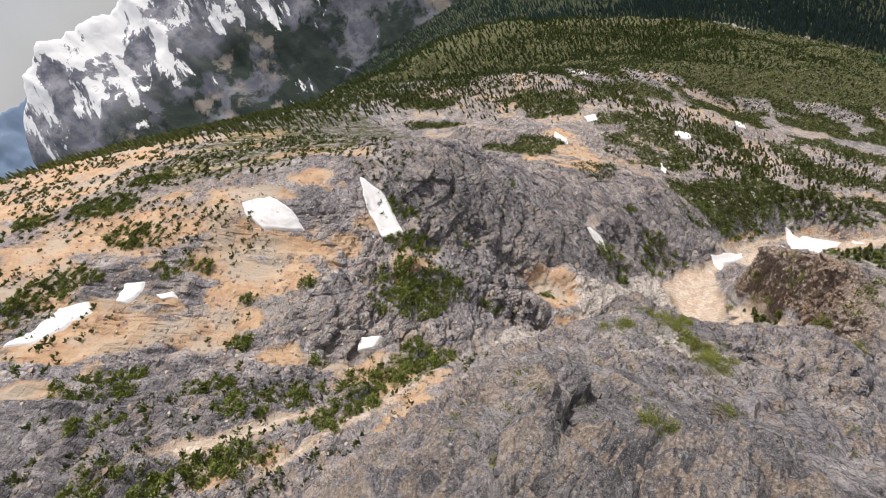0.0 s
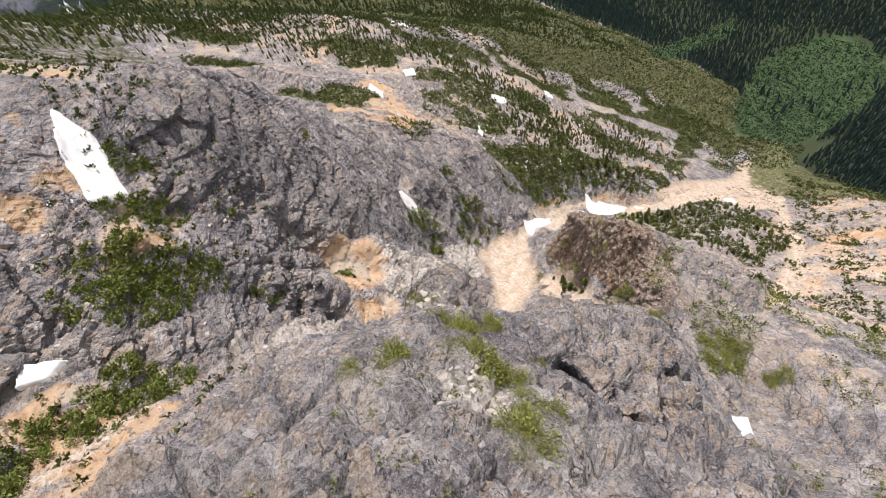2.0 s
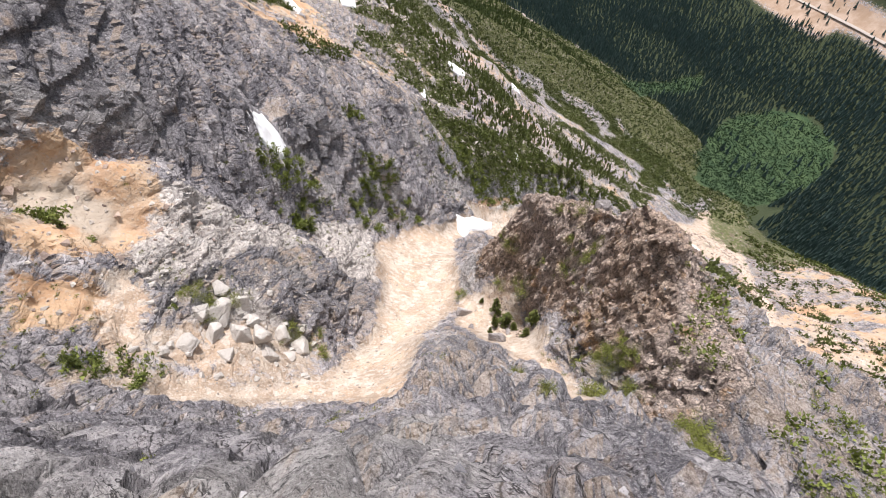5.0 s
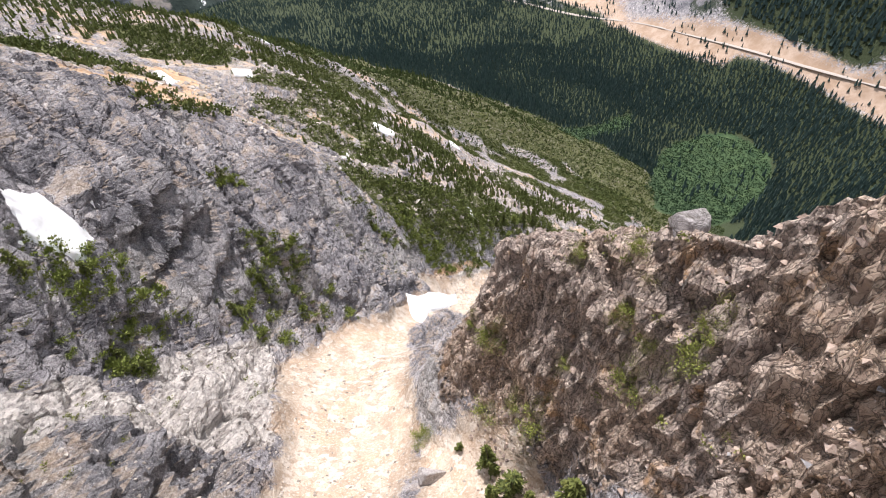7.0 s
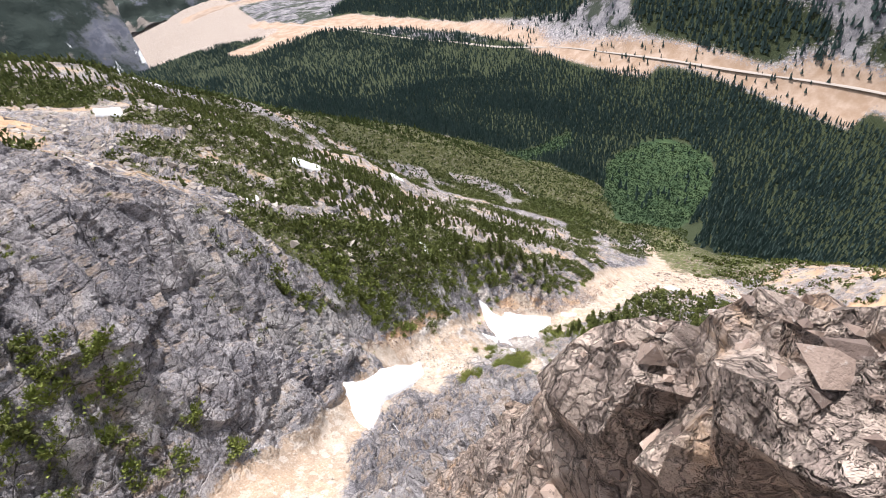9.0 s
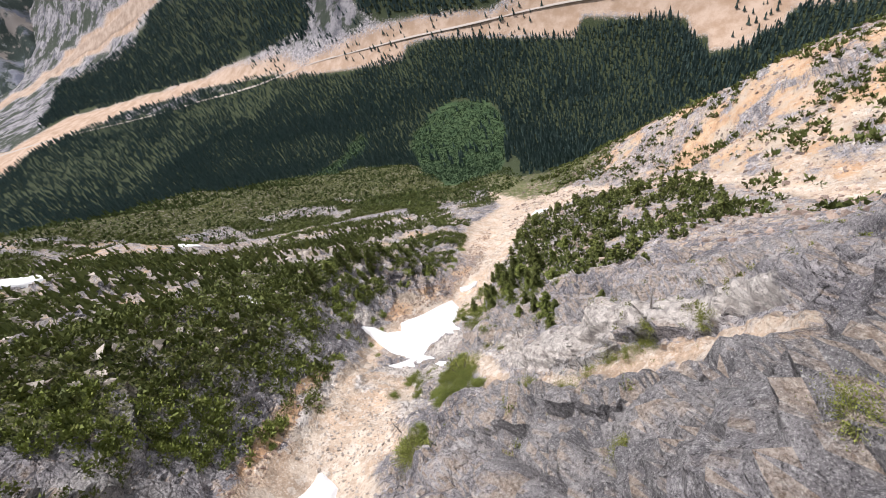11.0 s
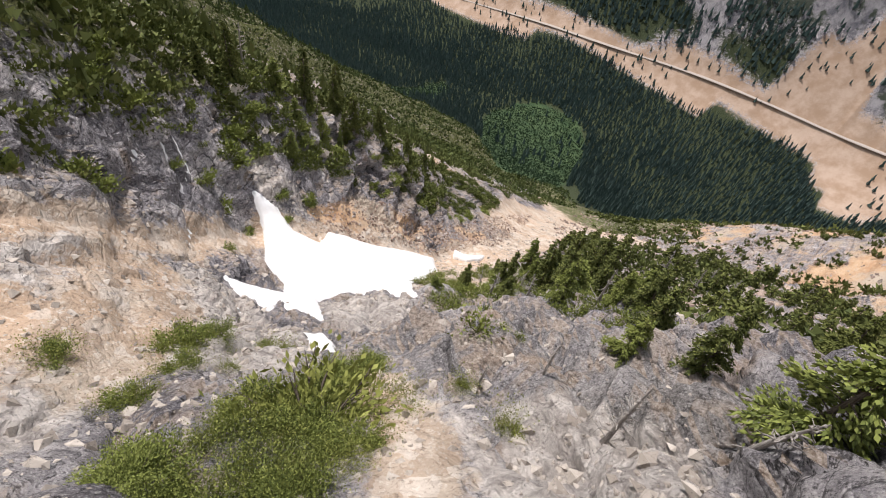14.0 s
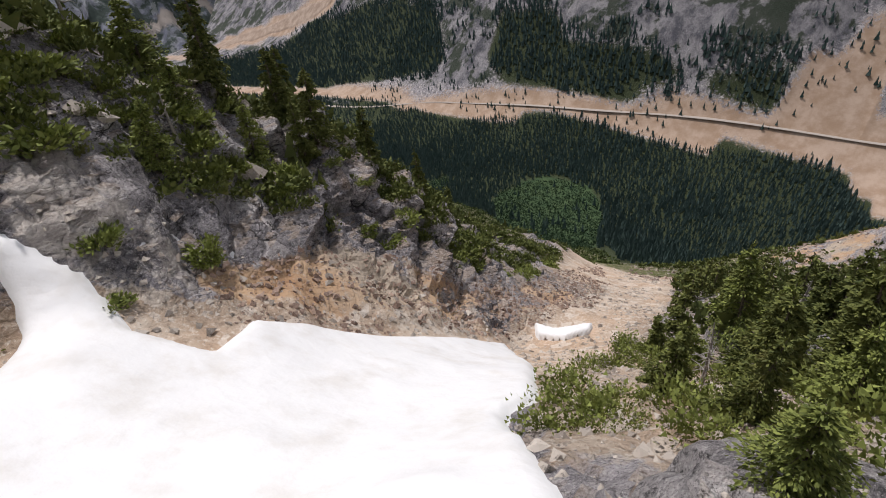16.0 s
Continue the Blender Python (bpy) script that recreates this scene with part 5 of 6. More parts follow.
FACE = [(14.1, 155.4, 5.2), (11.7, 150.7, 5.2), (9.7, 167.5, 3.1), (-4.5, 139, 6), (-6, 134.8, 4.2), (-4.5, 129.8, 2.5), (-6.3, 129.5, 2.5), (8.3, 145.6, 2.9), (7.4, 140.5, 2.2), (10.8, 140.8, 1.8), (17, 146.8, 3.2), (22.1, 148.9, 2), (48.7, 189.5, 8.4), (51.2, 184, 6.8), (46.8, 197, 5.1), (36.6, 177.8, 3.2), (66.3, 190.8, 4.7), (20.2, 152.4, 1.6),
        (-40.4, 90.4, 2.4), (-28.9, 106.5, 2.8), (-44.5, 112, 2), (-17.2, 83.3, 3.9), (-15, 94, 0.8), (-23, 101.7, 0.8), (-6.1, 128.8, 1.7)]
LOWER = [(72.8, 164.8, 3.6), (67.9, 161.5, 1.7), (72.3, 159.7, 1.4), (70.2, 171.1, 1.1), (68.4, 174.7, 0.9), (60.3, 162.1, 2.5), (74.5, 175.3, 1), (72.6, 175, 1.2), (72.4, 172.6, 0.9), (76.6, 174.9, 0.5), (77.6, 174, 0.5), (74.1, 171.6, 0.4), (79.8, 168.5, 1.4), (78, 168, 1.3), (76.5, 167.5, 1.2), (75.2, 167.2, 1.2), (74, 167.7, 1.1),
        (73.2, 167.5, 0.9), (81.2, 163.3, 0.3)]
GULLY_SIDE = [(90, 208, 1.7), (91, 212, 2.1), (96, 212, 2.2), (89, 200.5, 1.0), (94, 203.5, 1.1), (100, 211, 2.4), (104, 212, 2.3), (107, 210, 2.4), (114, 211, 2.8), (122, 210, 3.2), (136, 211, 3.2), (118, 217, 2.5), (108, 216, 2.5), (90, 203, 1.0), (127, 209, 2.4), (142, 214, 3), (130, 216, 3),
              (77, 203, 2.2), (78, 203, 1.8), (79, 201, 1.6), (81, 202, 2), (85, 206, 2.2), (84, 201, 1.3), (72, 192, 1.4), (73, 192, 1.2), (80, 193, 0.9), (95, 214, 2.4), (99, 213, 2), (106, 213, 2.2), (111, 210, 2), (103, 221, 3), (90, 203, 1.2), (91, 213, 2.2), (94, 204, 1.2), (79, 206, 2.4), (93, 219, 2.6), (86, 210, 2), (98, 217, 2.4), (112, 214, 2.4)]
ON_ROCK = [(-4.6, 38.6, 0.9), (-2.2, 40, 1.3), (2.6, 45.1, 1.7), (3.5, 40.8, 1.9), (9, 40.3, 0.9), (5.9, 37.3, 1.2), (6.5, 35.1, 0.8), (6.1, 33.1, 0.9), (8.1, 33.2, 1.1), (5.4, 31.7, 1.1), (-12.1, 96.1, 2.5), (-1.5, 93.1, 2.6), (41.4, 63.3, 2.7), (48.5, 51.2, 4.9), (55.8, 43.3, 2.3), (27.3, 39.8, 1.8), (-0.6, 16, 1.1), (4.1, 47, 2.9),
        (6.2, 37.1, 1.8), (5.9, 30.2, 1.6), (-1.9, 40.6, 1), (4.7, 20.8, 0.6), (43.3, 102.9, 0.7), (43.3, 96.9, 0.9), (40.8, 99.7, 0.6), (44.7, 99, 0.5), (43.3, 91.5, 1), (41.9, 94, 1.3), (44.3, 92, 1), (37.6, 108.3, 1.4), (35.1, 104.6, 1.2), (37.6, 102.6, 0.9), (38.1, 99.5, 1.7), (27.5, 108.4, 1.2), (37, 112, 0.7), (39.7, 76.1, 2.7),
        (34.3, 70.3, 1.7), (26.1, 72.7, 0.8), (26.6, 68.3, 0.8), (40, 71, 1.5), (41.8, 76.2, 1)]
LEDGES = [(70.1, 153.4, 0.9), (66.4, 146.9, 0.8), (69.1, 144, 1), (70.9, 142.8, 0.8), (71.4, 140.7, 0.9), (71.3, 139.1, 0.8), (72.5, 137.9, 0.9), (81.8, 151.4, 1), (80.9, 160.5, 0.7), (70.1, 145.7, 0.4), (75.3, 165.4, 4.2), (59.3, 161, 2.3), (57.6, 136.5, 0.6), (56.2, 131.1, 0.7), (57.8, 128.4, 0.7), (73.2, 137.7, 1), (73.3, 133.9, 1)]
plant(mats, filled(WEST, 1, 3.6, 2.2), 2)
plant(mats, filled([(x, y, 0.85 * r) for x, y, r in FACE], 3, 2.0, 1.5), 4)
fine = [shrub("low_conifer", 140 + i, SCRUB, "bushy bright-green low conifer on stony ground", "dwarf conifer", "low conifers beside the gully", 5000, 0.6, 0.075, 0.28) for i in range(3)]
BUSHES = [(72, 163, 1.8), (74, 165, 1.6), (76, 167, 1.6), (70, 161, 1.4), (78, 169, 1.2)]
close = [d for d in LOWER if 64 < d[0] < 81 and 154 < d[1] < 172 and d[2] > 1.1]
plant(fine, filled([d for d in LOWER if d not in close], 5, 1.2, 1.4), 6, 1.2)
thick = [shrub("low_conifer", 150 + i, SCRUB, "thick bushy green low conifer on pale broken rock", "dwarf conifer", "low conifers beside the gully", 13000, 0.6, 0.065, 0.26) for i in range(2)]
plant(thick, filled(close, 19, 1.5, 1.7), 20, 1.1)
plant(mats, filled(GULLY_SIDE, 7, 1.5, 1.5), 8)
plant(bushes, filled([(x, y, 1.2 * r) for x, y, r in ON_ROCK], 9, 1.3, 1.6), 10, 1.15)
plant(bushes, LEDGES, 11)

pines = [conifer(200 + i, 6.0, (0.2, 0.26, 0.17, 0.3)[i], "dark-green subalpine conifer with drooping limbs") for i in range(4)]
OUTCROP_TREES = [(33, 100, 3.2), (34, 97, 3.6), (35, 95, 2.4), (32, 97, 2.6), (37, 92, 3), (35, 90, 2.2), (31, 104, 1.8), (30, 94, 1.4)]
GULLY_TREES = [(103, 220, 6), (109, 222, 7), (99, 215, 5), (108, 217, 6), (103, 216, 5), (117, 220, 6), (123, 219, 5), (99, 221, 6), (92, 217, 6), (95, 210, 4), (104, 222, 6.5), (110, 218, 6), (88, 216, 5), (112, 226, 6), (120, 226, 6), (130, 222, 5)]
GROVE = [(107, 172, 6), (110, 180, 5), (116, 186, 4), (103, 182, 3.5), (122, 172, 8), (115, 180, 6), (120, 186, 5), (104, 177, 4), (113, 177, 8), (117, 174, 9), (121, 178, 7), (110, 173, 7), (126, 175, 8), (106, 179, 6), (131, 178, 7), (118, 182, 6), (128, 183, 6), (138, 171, 7), (128, 170, 6), (112, 168, 5), (97, 172, 3.5), (99, 168, 4), (101, 164, 4.5), (94, 178, 2.6), (100, 162, 5), (104, 143, 5), (103, 152, 5), (84, 145, 2.6), (81, 151, 2.4), (100, 174, 4), (108, 168, 5), (112, 183, 4), (104, 170, 5), (109, 163, 5), (99.5, 179, 3), (102, 177, 4), (86, 154.3, 5), (85.2, 151.8, 4.5), (88.8, 157.2, 3.2), (87.8, 159.8, 3), (91, 160, 3.6)]
plant(pines, OUTCROP_TREES, 12, 1 / 4.4)
lush = [conifer(230 + i, 6.0, (0.24, 0.3, 0.2)[i], "full green subalpine conifer beside the snow-filled gully", SCRUB if i == 1 else NEEDLES, 2.6) for i in range(3)]
plant(lush, GULLY_TREES, 13, 1 / 6)
plant(lush, GROVE, 14, 1 / 6)
rng = np.random.default_rng(77)
BENCH = [(106, 163), (118, 184), (132, 190), (160, 198), (186, 205), (206, 196), (204, 165), (186, 140), (150, 128), (126, 132), (112, 150)]
spots = []
while len(spots) < 190:
    x, y = rng.uniform(100, 210), rng.uniform(125, 208)
    if inside(np.array([x]), np.array([y]), BENCH, 2)[0] > 0.5:
        spots.append((x, y, rng.uniform(2.2, 5.5)))
slender = [conifer(250 + i, 6.0, (0.2, 0.26, 0.23)[i], "small green conifer on the gravel bench", None, 0.55) for i in range(3)]
plant(slender, spots, 15, 1 / 6)
plant(pines, [(x + rng.normal(0, 2), y + rng.normal(0, 2), rng.uniform(2.5, 4.5)) for x, y, r in FACE if r > 2.3], 16, 1 / 6)
plant(pines, [(x + rng.normal(0, 2), y + rng.normal(0, 2), rng.uniform(1.6, 3.0)) for x, y, r in WEST if r > 4], 17, 1 / 6)
dead = [snag(300 + i, 5.0) for i in range(4)]
plant(dead, [(61.7, 158.5, 2.6), (79.2, 166.6, 1.3), (84.2, 161.4, 2.0), (44.5, 94.8, 1.6), (82.7, 157.9, 4.4), (108, 171, 5), (114, 176, 5), (99, 175, 4), (110, 166, 4.5), (119, 180, 5), (92, 166, 3), (105, 181, 3), (125, 178, 5), (88, 214, 3), (97, 212, 3.5), (82, 206, 3), (97, 170, 4.5), (102, 166, 5), (94, 163, 3.5), (75, 138, 2.6), (62, 166, 3.2), (84, 155, 3.5), (104, 174, 3), (106, 176, 4), (101, 172, 2.2), (122, 170, 5), (128, 166, 5), (137, 160, 4), (146, 165, 5), (140, 158, 4), (116, 160, 4), (150, 160, 5), (160, 165, 5), (152, 172, 6), (134, 180, 6), (168, 170, 5), (60, 160, 2), (82, 163, 2.5), (96, 224, 5), (118, 224, 5), (190, 160, 4), (200, 165, 4), (178, 150, 4)], 18, 1 / 5)


# -- woods and scrub nobody could count
def disc_spots(discs, gap, seed):
    rng = np.random.default_rng(seed)
    out = []
    for x, y, r in discs:
        n = max(3, int((r / gap) ** 2 * 2.2))
        a, d = rng.uniform(0, 6.28, n), r * np.sqrt(rng.random(n))
        out.append(np.stack([x + d * np.cos(a) * 1.15, y + d * np.sin(a) * 0.8, rng.uniform(0.5, 1.1, n)], -1))
    return np.concatenate(out)


def tree_cloud(spots, sides, tiers, seed, wide=0.2):
    """Many small conifers as one mesh: stacked, ragged skirts of boughs."""
    rng = np.random.default_rng(seed)
    n = len(spots)
    x, y, tall = spots.T
    z = heights(x, y)
    vs, fs = [], []
    start = 0
    turn = rng.uniform(0, 6.28, n)
    lean = rng.normal(0, 0.02, (n, 2))
    for t in range(tiers):
        low, high = (0.08 + 0.86 * t / tiers, min(1.0, 0.08 + 0.86 * (t + 1.55) / tiers))
        r = wide * tall * (1 - 0.8 * t / tiers) * rng.uniform(0.8, 1.2, n)
        ring = []
        for k in range(sides):
            a = turn + 2 * math.pi * (k + 0.5 * t) / sides
            rr = r * (1.15 if k % 2 else 0.55) * rng.uniform(0.8, 1.2, n)
            ring.append(np.stack([x + rr * np.cos(a), y + rr * np.sin(a), z + tall * (low + rng.uniform(-0.03, 0.03, n))], -1))
        tip = np.stack([x + lean[:, 0] * tall, y + lean[:, 1] * tall, z + tall * high], -1)
        v = np.stack(ring + [tip], 1)
        i = np.arange(n)[:, None] * (sides + 1) + start
        for k in range(sides):
            fs.append(np.concatenate([i + k, i + (k + 1) % sides, i + sides], 1))
        vs.append(v.reshape(-1, 3))
        start += n * (sides + 1)
    return np.concatenate(vs), np.concatenate(fs)


def scatter(poly, gap, seed, jitter=0.45):
    """Uneven rows of places inside a polygon."""
    rng = np.random.default_rng(seed)
    p = np.array(poly, float)
    lo, hi = p.min(0), p.max(0)
    X, Y = np.meshgrid(np.arange(lo[0], hi[0], gap), np.arange(lo[1], hi[1], gap))
    x = X.ravel() + rng.uniform(-jitter, jitter, X.size) * gap
    y = Y.ravel() + rng.uniform(-jitter, jitter, X.size) * gap
    k = inside(x, y, poly, gap * 0.5) > 0.5
    return x[k], y[k]


def stuff(name, verts_faces, material, label, category):
    ob = new(name, arrays_mesh(name, *verts_faces))
    ob.data.materials.append(material)
    return tagged(ob, label, category, kind="stuff")


rng = np.random.default_rng(5)
x, y = scatter(FOREST_EDGE, 6.2, 51)
k = cover(x, y)
keep = ((k["meadow"] < 0.3 + 0.3 * rng.random(len(x))) | (rng.random(len(x)) < 0.05)) & (k["flat"] < 0.5) & (k["sand"] < 0.4) & ((y < 1100) | (rng.random(len(x)) < 0.4)) & ((x > 200) | (rng.random(len(x)) < 0.6)) & (rng.random(len(x)) < 0.96)
x, y = x[keep], y[keep]
tall = rng.uniform(11, 21, len(x)) * (0.75 + 0.25 * smooth_noise(np.stack([x, y, 0 * x], -1), 90, 4))
stuff("forest", tree_cloud(np.stack([x, y, tall], -1), 7, 3, 52, 0.18), FOREST, "dense dark conifer forest on the valley floor", "forest")
x, y = scatter([(880, -200), (880, 900), (860, 1500), (620, 2150), (700, 2350), (1000, 2800), (1280, 2200), (1260, 1100), (1260, -200)], 7.5, 60)
beyond = x - np.interp(y, [q[1] for q in ROAD[::-1]], [q[0] for q in ROAD[::-1]])
uneven = 26 * rough_noise(np.stack([x, y, 0 * x], -1), 60, 3, 66)
wooded = np.max([inside(x + uneven, y + 1.5 * uneven, p, 10) for p in FAR_WOODS], 0)
patchy = rough_noise(np.stack([x, y * 0.7, 0 * x], -1), 45, 3, 67)
keep = (beyond > 18) & (cover(x, y)["flat"] < 0.3) & ((wooded > 0.5) & (rng.random(len(x)) < 0.92) | (patchy > 0.2) & (rng.random(len(x)) < 0.3)) & ((y < 1300) | (rng.random(len(x)) < 0.6))
x, y = x[keep], y[keep]
x2, y2 = scatter([(-300, 300), (-185, 330), (-170, 400), (-150, 500), (-90, 640), (60, 620), (150, 720), (265, 700), (262, 900), (150, 1000), (-260, 1040), (-900, 1300), (-900, 500), (-420, 330)], 9, 64)
far_tall = rng.uniform(10, 22, len(x))
stuff("far_woods", tree_cloud(np.stack([x, y, far_tall], -1), 6, 2, 62), FOREST, "patches of dark conifers on the far valley side", "forest")
stuff("flank_woods", tree_cloud(np.stack([x2, y2, rng.uniform(4, 10, len(x2))], -1), 6, 2, 63, 0.24), SLOPE_GREEN, "olive-green low conifers on the shoulder of the hill", "trees")
x, y = scatter([(840, -200), (850, 300), (840, 900), (830, 1300), (1350, 1400), (1350, -200)], 15, 70)
keep = rough_noise(np.stack([x, y, 0 * x], -1), 60, 3, 71) > 0.1
stuff("lone_conifers", tree_cloud(np.stack([x, y, rng.uniform(5, 15, len(x))], -1)[keep], 6, 2, 72), FOREST, "scattered conifers on tan gravel and scree", "trees")


def clump_cloud(spots, blades, seed, squat=0.6, leaf=1.0):
    """Many small mounds of sprays as one mesh."""
    rng = np.random.default_rng(seed)
    n = len(spots)
    at = np.repeat(spots[:, :2], blades, 0)
    r = np.repeat(spots[:, 2], blades)
    o = rng.normal(0, 0.45, (n * blades, 3))
    z = heights(spots[:, 0], spots[:, 1])
    p = np.stack([at[:, 0] + o[:, 0] * r, at[:, 1] + o[:, 1] * r, np.repeat(z, blades) + (np.abs(o[:, 2]) * squat) * r], -1)
    d = o + np.array([0, 0, 0.9])
    d /= np.linalg.norm(d, axis=1)[:, None]
    side = np.cross(d, rng.normal(0, 1, d.shape))
    side /= np.linalg.norm(side, axis=1)[:, None] + 1e-9
    size = (leaf * r * rng.uniform(0.45, 0.9, len(r)))[:, None]
    v = np.stack([p - side * size * 0.45, p + side * size * 0.45, p + d * size], 1).reshape(-1, 3)
    return v, np.arange(len(v)).reshape(-1, 3)


x, y = scatter([(15, 200), (28, 184), (36, 177), (48, 187), (64, 191), (75, 201), (95, 219), (125, 222), (185, 236), (260, 262), (330, 330), (250, 420), (100, 430), (-60, 380), (-130, 350), (-75, 228), (-20, 215), (0, 180)], 2.0, 80)
dens = rough_noise(np.stack([x, y, 0 * x], -1), 22, 4, 81)
keep = (dens > 0.13) & (rng.random(len(x)) < 0.85) & (np.max([inside(x, y, outline, 3) for outline, label in BEDS], 0) < 0.3)
x, y = x[keep], y[keep]
stuff("hillside_scrub", clump_cloud(np.stack([x, y, rng.uniform(0.8, 2.6, len(x))], -1), 30, 82, 0.5, 0.5), HEATH, "dense dark-green scrub between pale rocks", "scrub")
x, y = scatter([(240, 262), (340, 280), (400, 325), (405, 372), (412, 450), (376, 548), (332, 640), (296, 745), (236, 900), (0, 860), (-190, 560), (-300, 330), (-205, 245), (-125, 330), (-60, 345), (100, 395), (240, 380)], 4.0, 85)
keep = (rng.random(len(x)) < 0.92) & (cover(x, y)["meadow"] < 0.4)
x, y = x[keep], y[keep]
stuff("green_slope", clump_cloud(np.stack([x, y, rng.uniform(1.1, 2.6, len(x))], -1), 9, 86, 0.9), SLOPE_GREEN, "bright green brush on the lower hillside", "scrub")
ridge = np.array([(-237, 176), (-202, 206), (-186, 222), (-173, 250), (-163, 290), (-161, 340), (-250, 200), (-207, 235), (-174, 256), (-150, 320), (-100, 350), (-50, 330), (0, 345), (60, 330), (100, 290), (60, 240), (130, 260), (180, 300)], float)
t = rng.uniform(0, len(ridge) - 1.001, 4600)
i = t.astype(int)
p = ridge[i] + (ridge[i + 1] - ridge[i]) * (t - i)[:, None] + rng.normal(0, 17, (4600, 2))
keep = cover(p[:, 0], p[:, 1])["sand"] < 0.2
stuff("ridge_conifers", tree_cloud(np.column_stack([p, rng.uniform(1.6, 4.6, 4600)])[keep], 7, 3, 88, 0.24), HEATH, "small wind-bent conifers along the ridge", "trees")
stuff("krummholz", clump_cloud(disc_spots(WEST + [(x, y, 0.8 * r) for x, y, r in FACE if r > 1.2], 1.0, 92), 60, 93, 0.75, 0.6), SCRUB, "wind-pruned conifer thicket on the slope", "scrub")
x, y = [np.concatenate(v) for v in zip(scatter(MEADOW, 4, 90), scatter(HIGH_MEADOW, 4, 94))]
stuff("meadow_brush", clump_cloud(np.stack([x, y, rng.uniform(0.8, 2.8, len(x))], -1), 9, 91), MEADOW_GREEN, "pale green brush in the avalanche meadow", "scrub")


x, y = scatter([(-180, 90), (-150, 40), (-60, 0), (-40, 40), (-34, 100), (-40, 126), (-60, 150), (-80, 200), (-130, 240), (-200, 230), (-260, 160)], 2.6, 95)
dens = rough_noise(np.stack([x, y * 1.5, 0 * x], -1), 20, 3, 96) + 0.4 * rng.random(len(x))
x, y = x[dens > 0.25], y[dens > 0.25]
stuff("slope_scrub", clump_cloud(np.stack([x, y, rng.uniform(0.35, 1.25, len(x))], -1), 18, 97, 0.7), HEATH, "tufts of dark scrub strewn over orange soil", "scrub")
x, y = scatter([(95, 50), (100, 110), (120, 118), (190, 150), (240, 215), (300, 260), (360, 260), (350, 130), (370, 0), (200, -40)], 3.4, 98)
dens = rough_noise(np.stack([x * 1.4, y, 0 * x], -1), 15, 3, 99) + 0.5 * rng.random(len(x)) - 0.3 * (nearness(x, y, EAST_CHUTE, 8, 16) > 0.3)
x, y = x[dens > 0.2], y[dens > 0.2]
stuff("chute_scrub", clump_cloud(np.stack([x, y, rng.uniform(0.6, 2.2, len(x))], -1), 20, 100, 0.6), HEATH, "low dark shrubs dotted over tan gravel", "scrub")
x, y = scatter([(-34, 5), (-30, 80), (-20, 122), (0, 160), (40, 200), (75, 206), (60, 176), (36, 150), (30, 100), (45, 125), (60, 160), (78, 158), (120, 150), (110, 120), (70, 100), (66, 40), (40, 10)], 1.7, 101)
k = cover(x, y)
dens = rough_noise(np.stack([x, y, 0 * x], -1), 9, 3, 102) + 0.5 * rng.random(len(x)) - k["sand"]
x, y = x[dens > 0.62], y[dens > 0.62]
stuff("rock_tufts", clump_cloud(np.stack([x, y, rng.uniform(0.15, 0.55, len(x))], -1), 50, 103, 0.7, 0.5), BRIGHT, "small yellow-green tufts growing in rock cracks", "tufts")
x, y = scatter(BENCH, 2.0, 104)
dens = rough_noise(np.stack([x, y, 0 * x], -1), 12, 3, 105) + 0.4 * rng.random(len(x))
x, y = x[dens > 0.1], y[dens > 0.1]
stuff("bench_scrub", clump_cloud(np.stack([x, y, rng.uniform(0.5, 1.5, len(x))], -1), 20, 106, 0.8), HEATH, "green undergrowth between conifers on the bench", "scrub")
x, y = scatter([(70, 200), (80, 212), (92, 207), (100, 209), (120, 208.5), (150, 216), (185, 234), (150, 236), (120, 230), (95, 230), (78, 220), (64, 208)], 1.15, 107)
dens = rough_noise(np.stack([x, y, 0 * x], -1), 6, 3, 108) + 0.4 * rng.random(len(x))
x, y = x[dens > 0.15], y[dens > 0.15]
stuff("gully_scrub", clump_cloud(np.stack([x, y, rng.uniform(0.5, 1.3, len(x))], -1), 130, 109, 0.8, 0.42), BANK_GREEN, "dense green conifer scrub on the gully's side", "scrub")
x, y = scatter([(85, 156), (84, 166), (91, 172), (93, 182), (101, 186), (116, 190), (118, 172), (108, 156)], 1.0, 110)
dens = rough_noise(np.stack([x, y, 0 * x], -1), 5, 3, 111) + 0.4 * rng.random(len(x))
x, y = x[dens > 0.52], y[dens > 0.52]
stuff("grove_scrub", clump_cloud(np.stack([x, y, rng.uniform(0.35, 1.0, len(x))], -1), 260, 112, 0.9, 0.26), SCRUB, "low green conifer scrub under the grove", "scrub")
x, y = scatter([(36, 20), (42, 50), (44, 74), (58, 84), (60, 100), (78, 100), (100, 60), (92, 10), (60, 0)], 1.5, 114)
dens = rough_noise(np.stack([x, y, 0 * x], -1), 7, 3, 115) + 0.4 * rng.random(len(x))
x, y = x[dens > 0.4], y[dens > 0.4]
stuff("ledge_scrub", clump_cloud(np.stack([x, y, rng.uniform(0.4, 1.3, len(x))], -1), 40, 116, 0.7, 0.55), SCRUB, "green scrub between rock ledges and gravel", "scrub")
x, y = scatter([(-150, 340), (-60, 360), (60, 390), (150, 470), (240, 480), (290, 520), (262, 800), (0, 800), (-190, 560)], 6.5, 117)
keep = rough_noise(np.stack([x, y, 0 * x], -1), 40, 3, 118) > -0.1
stuff("hill_conifers", tree_cloud(np.column_stack([x, y, rng.uniform(2.5, 7.0, len(x))])[keep], 6, 3, 119, 0.24), SLOPE_GREEN, "small dark conifers scattered over the green hill", "trees")
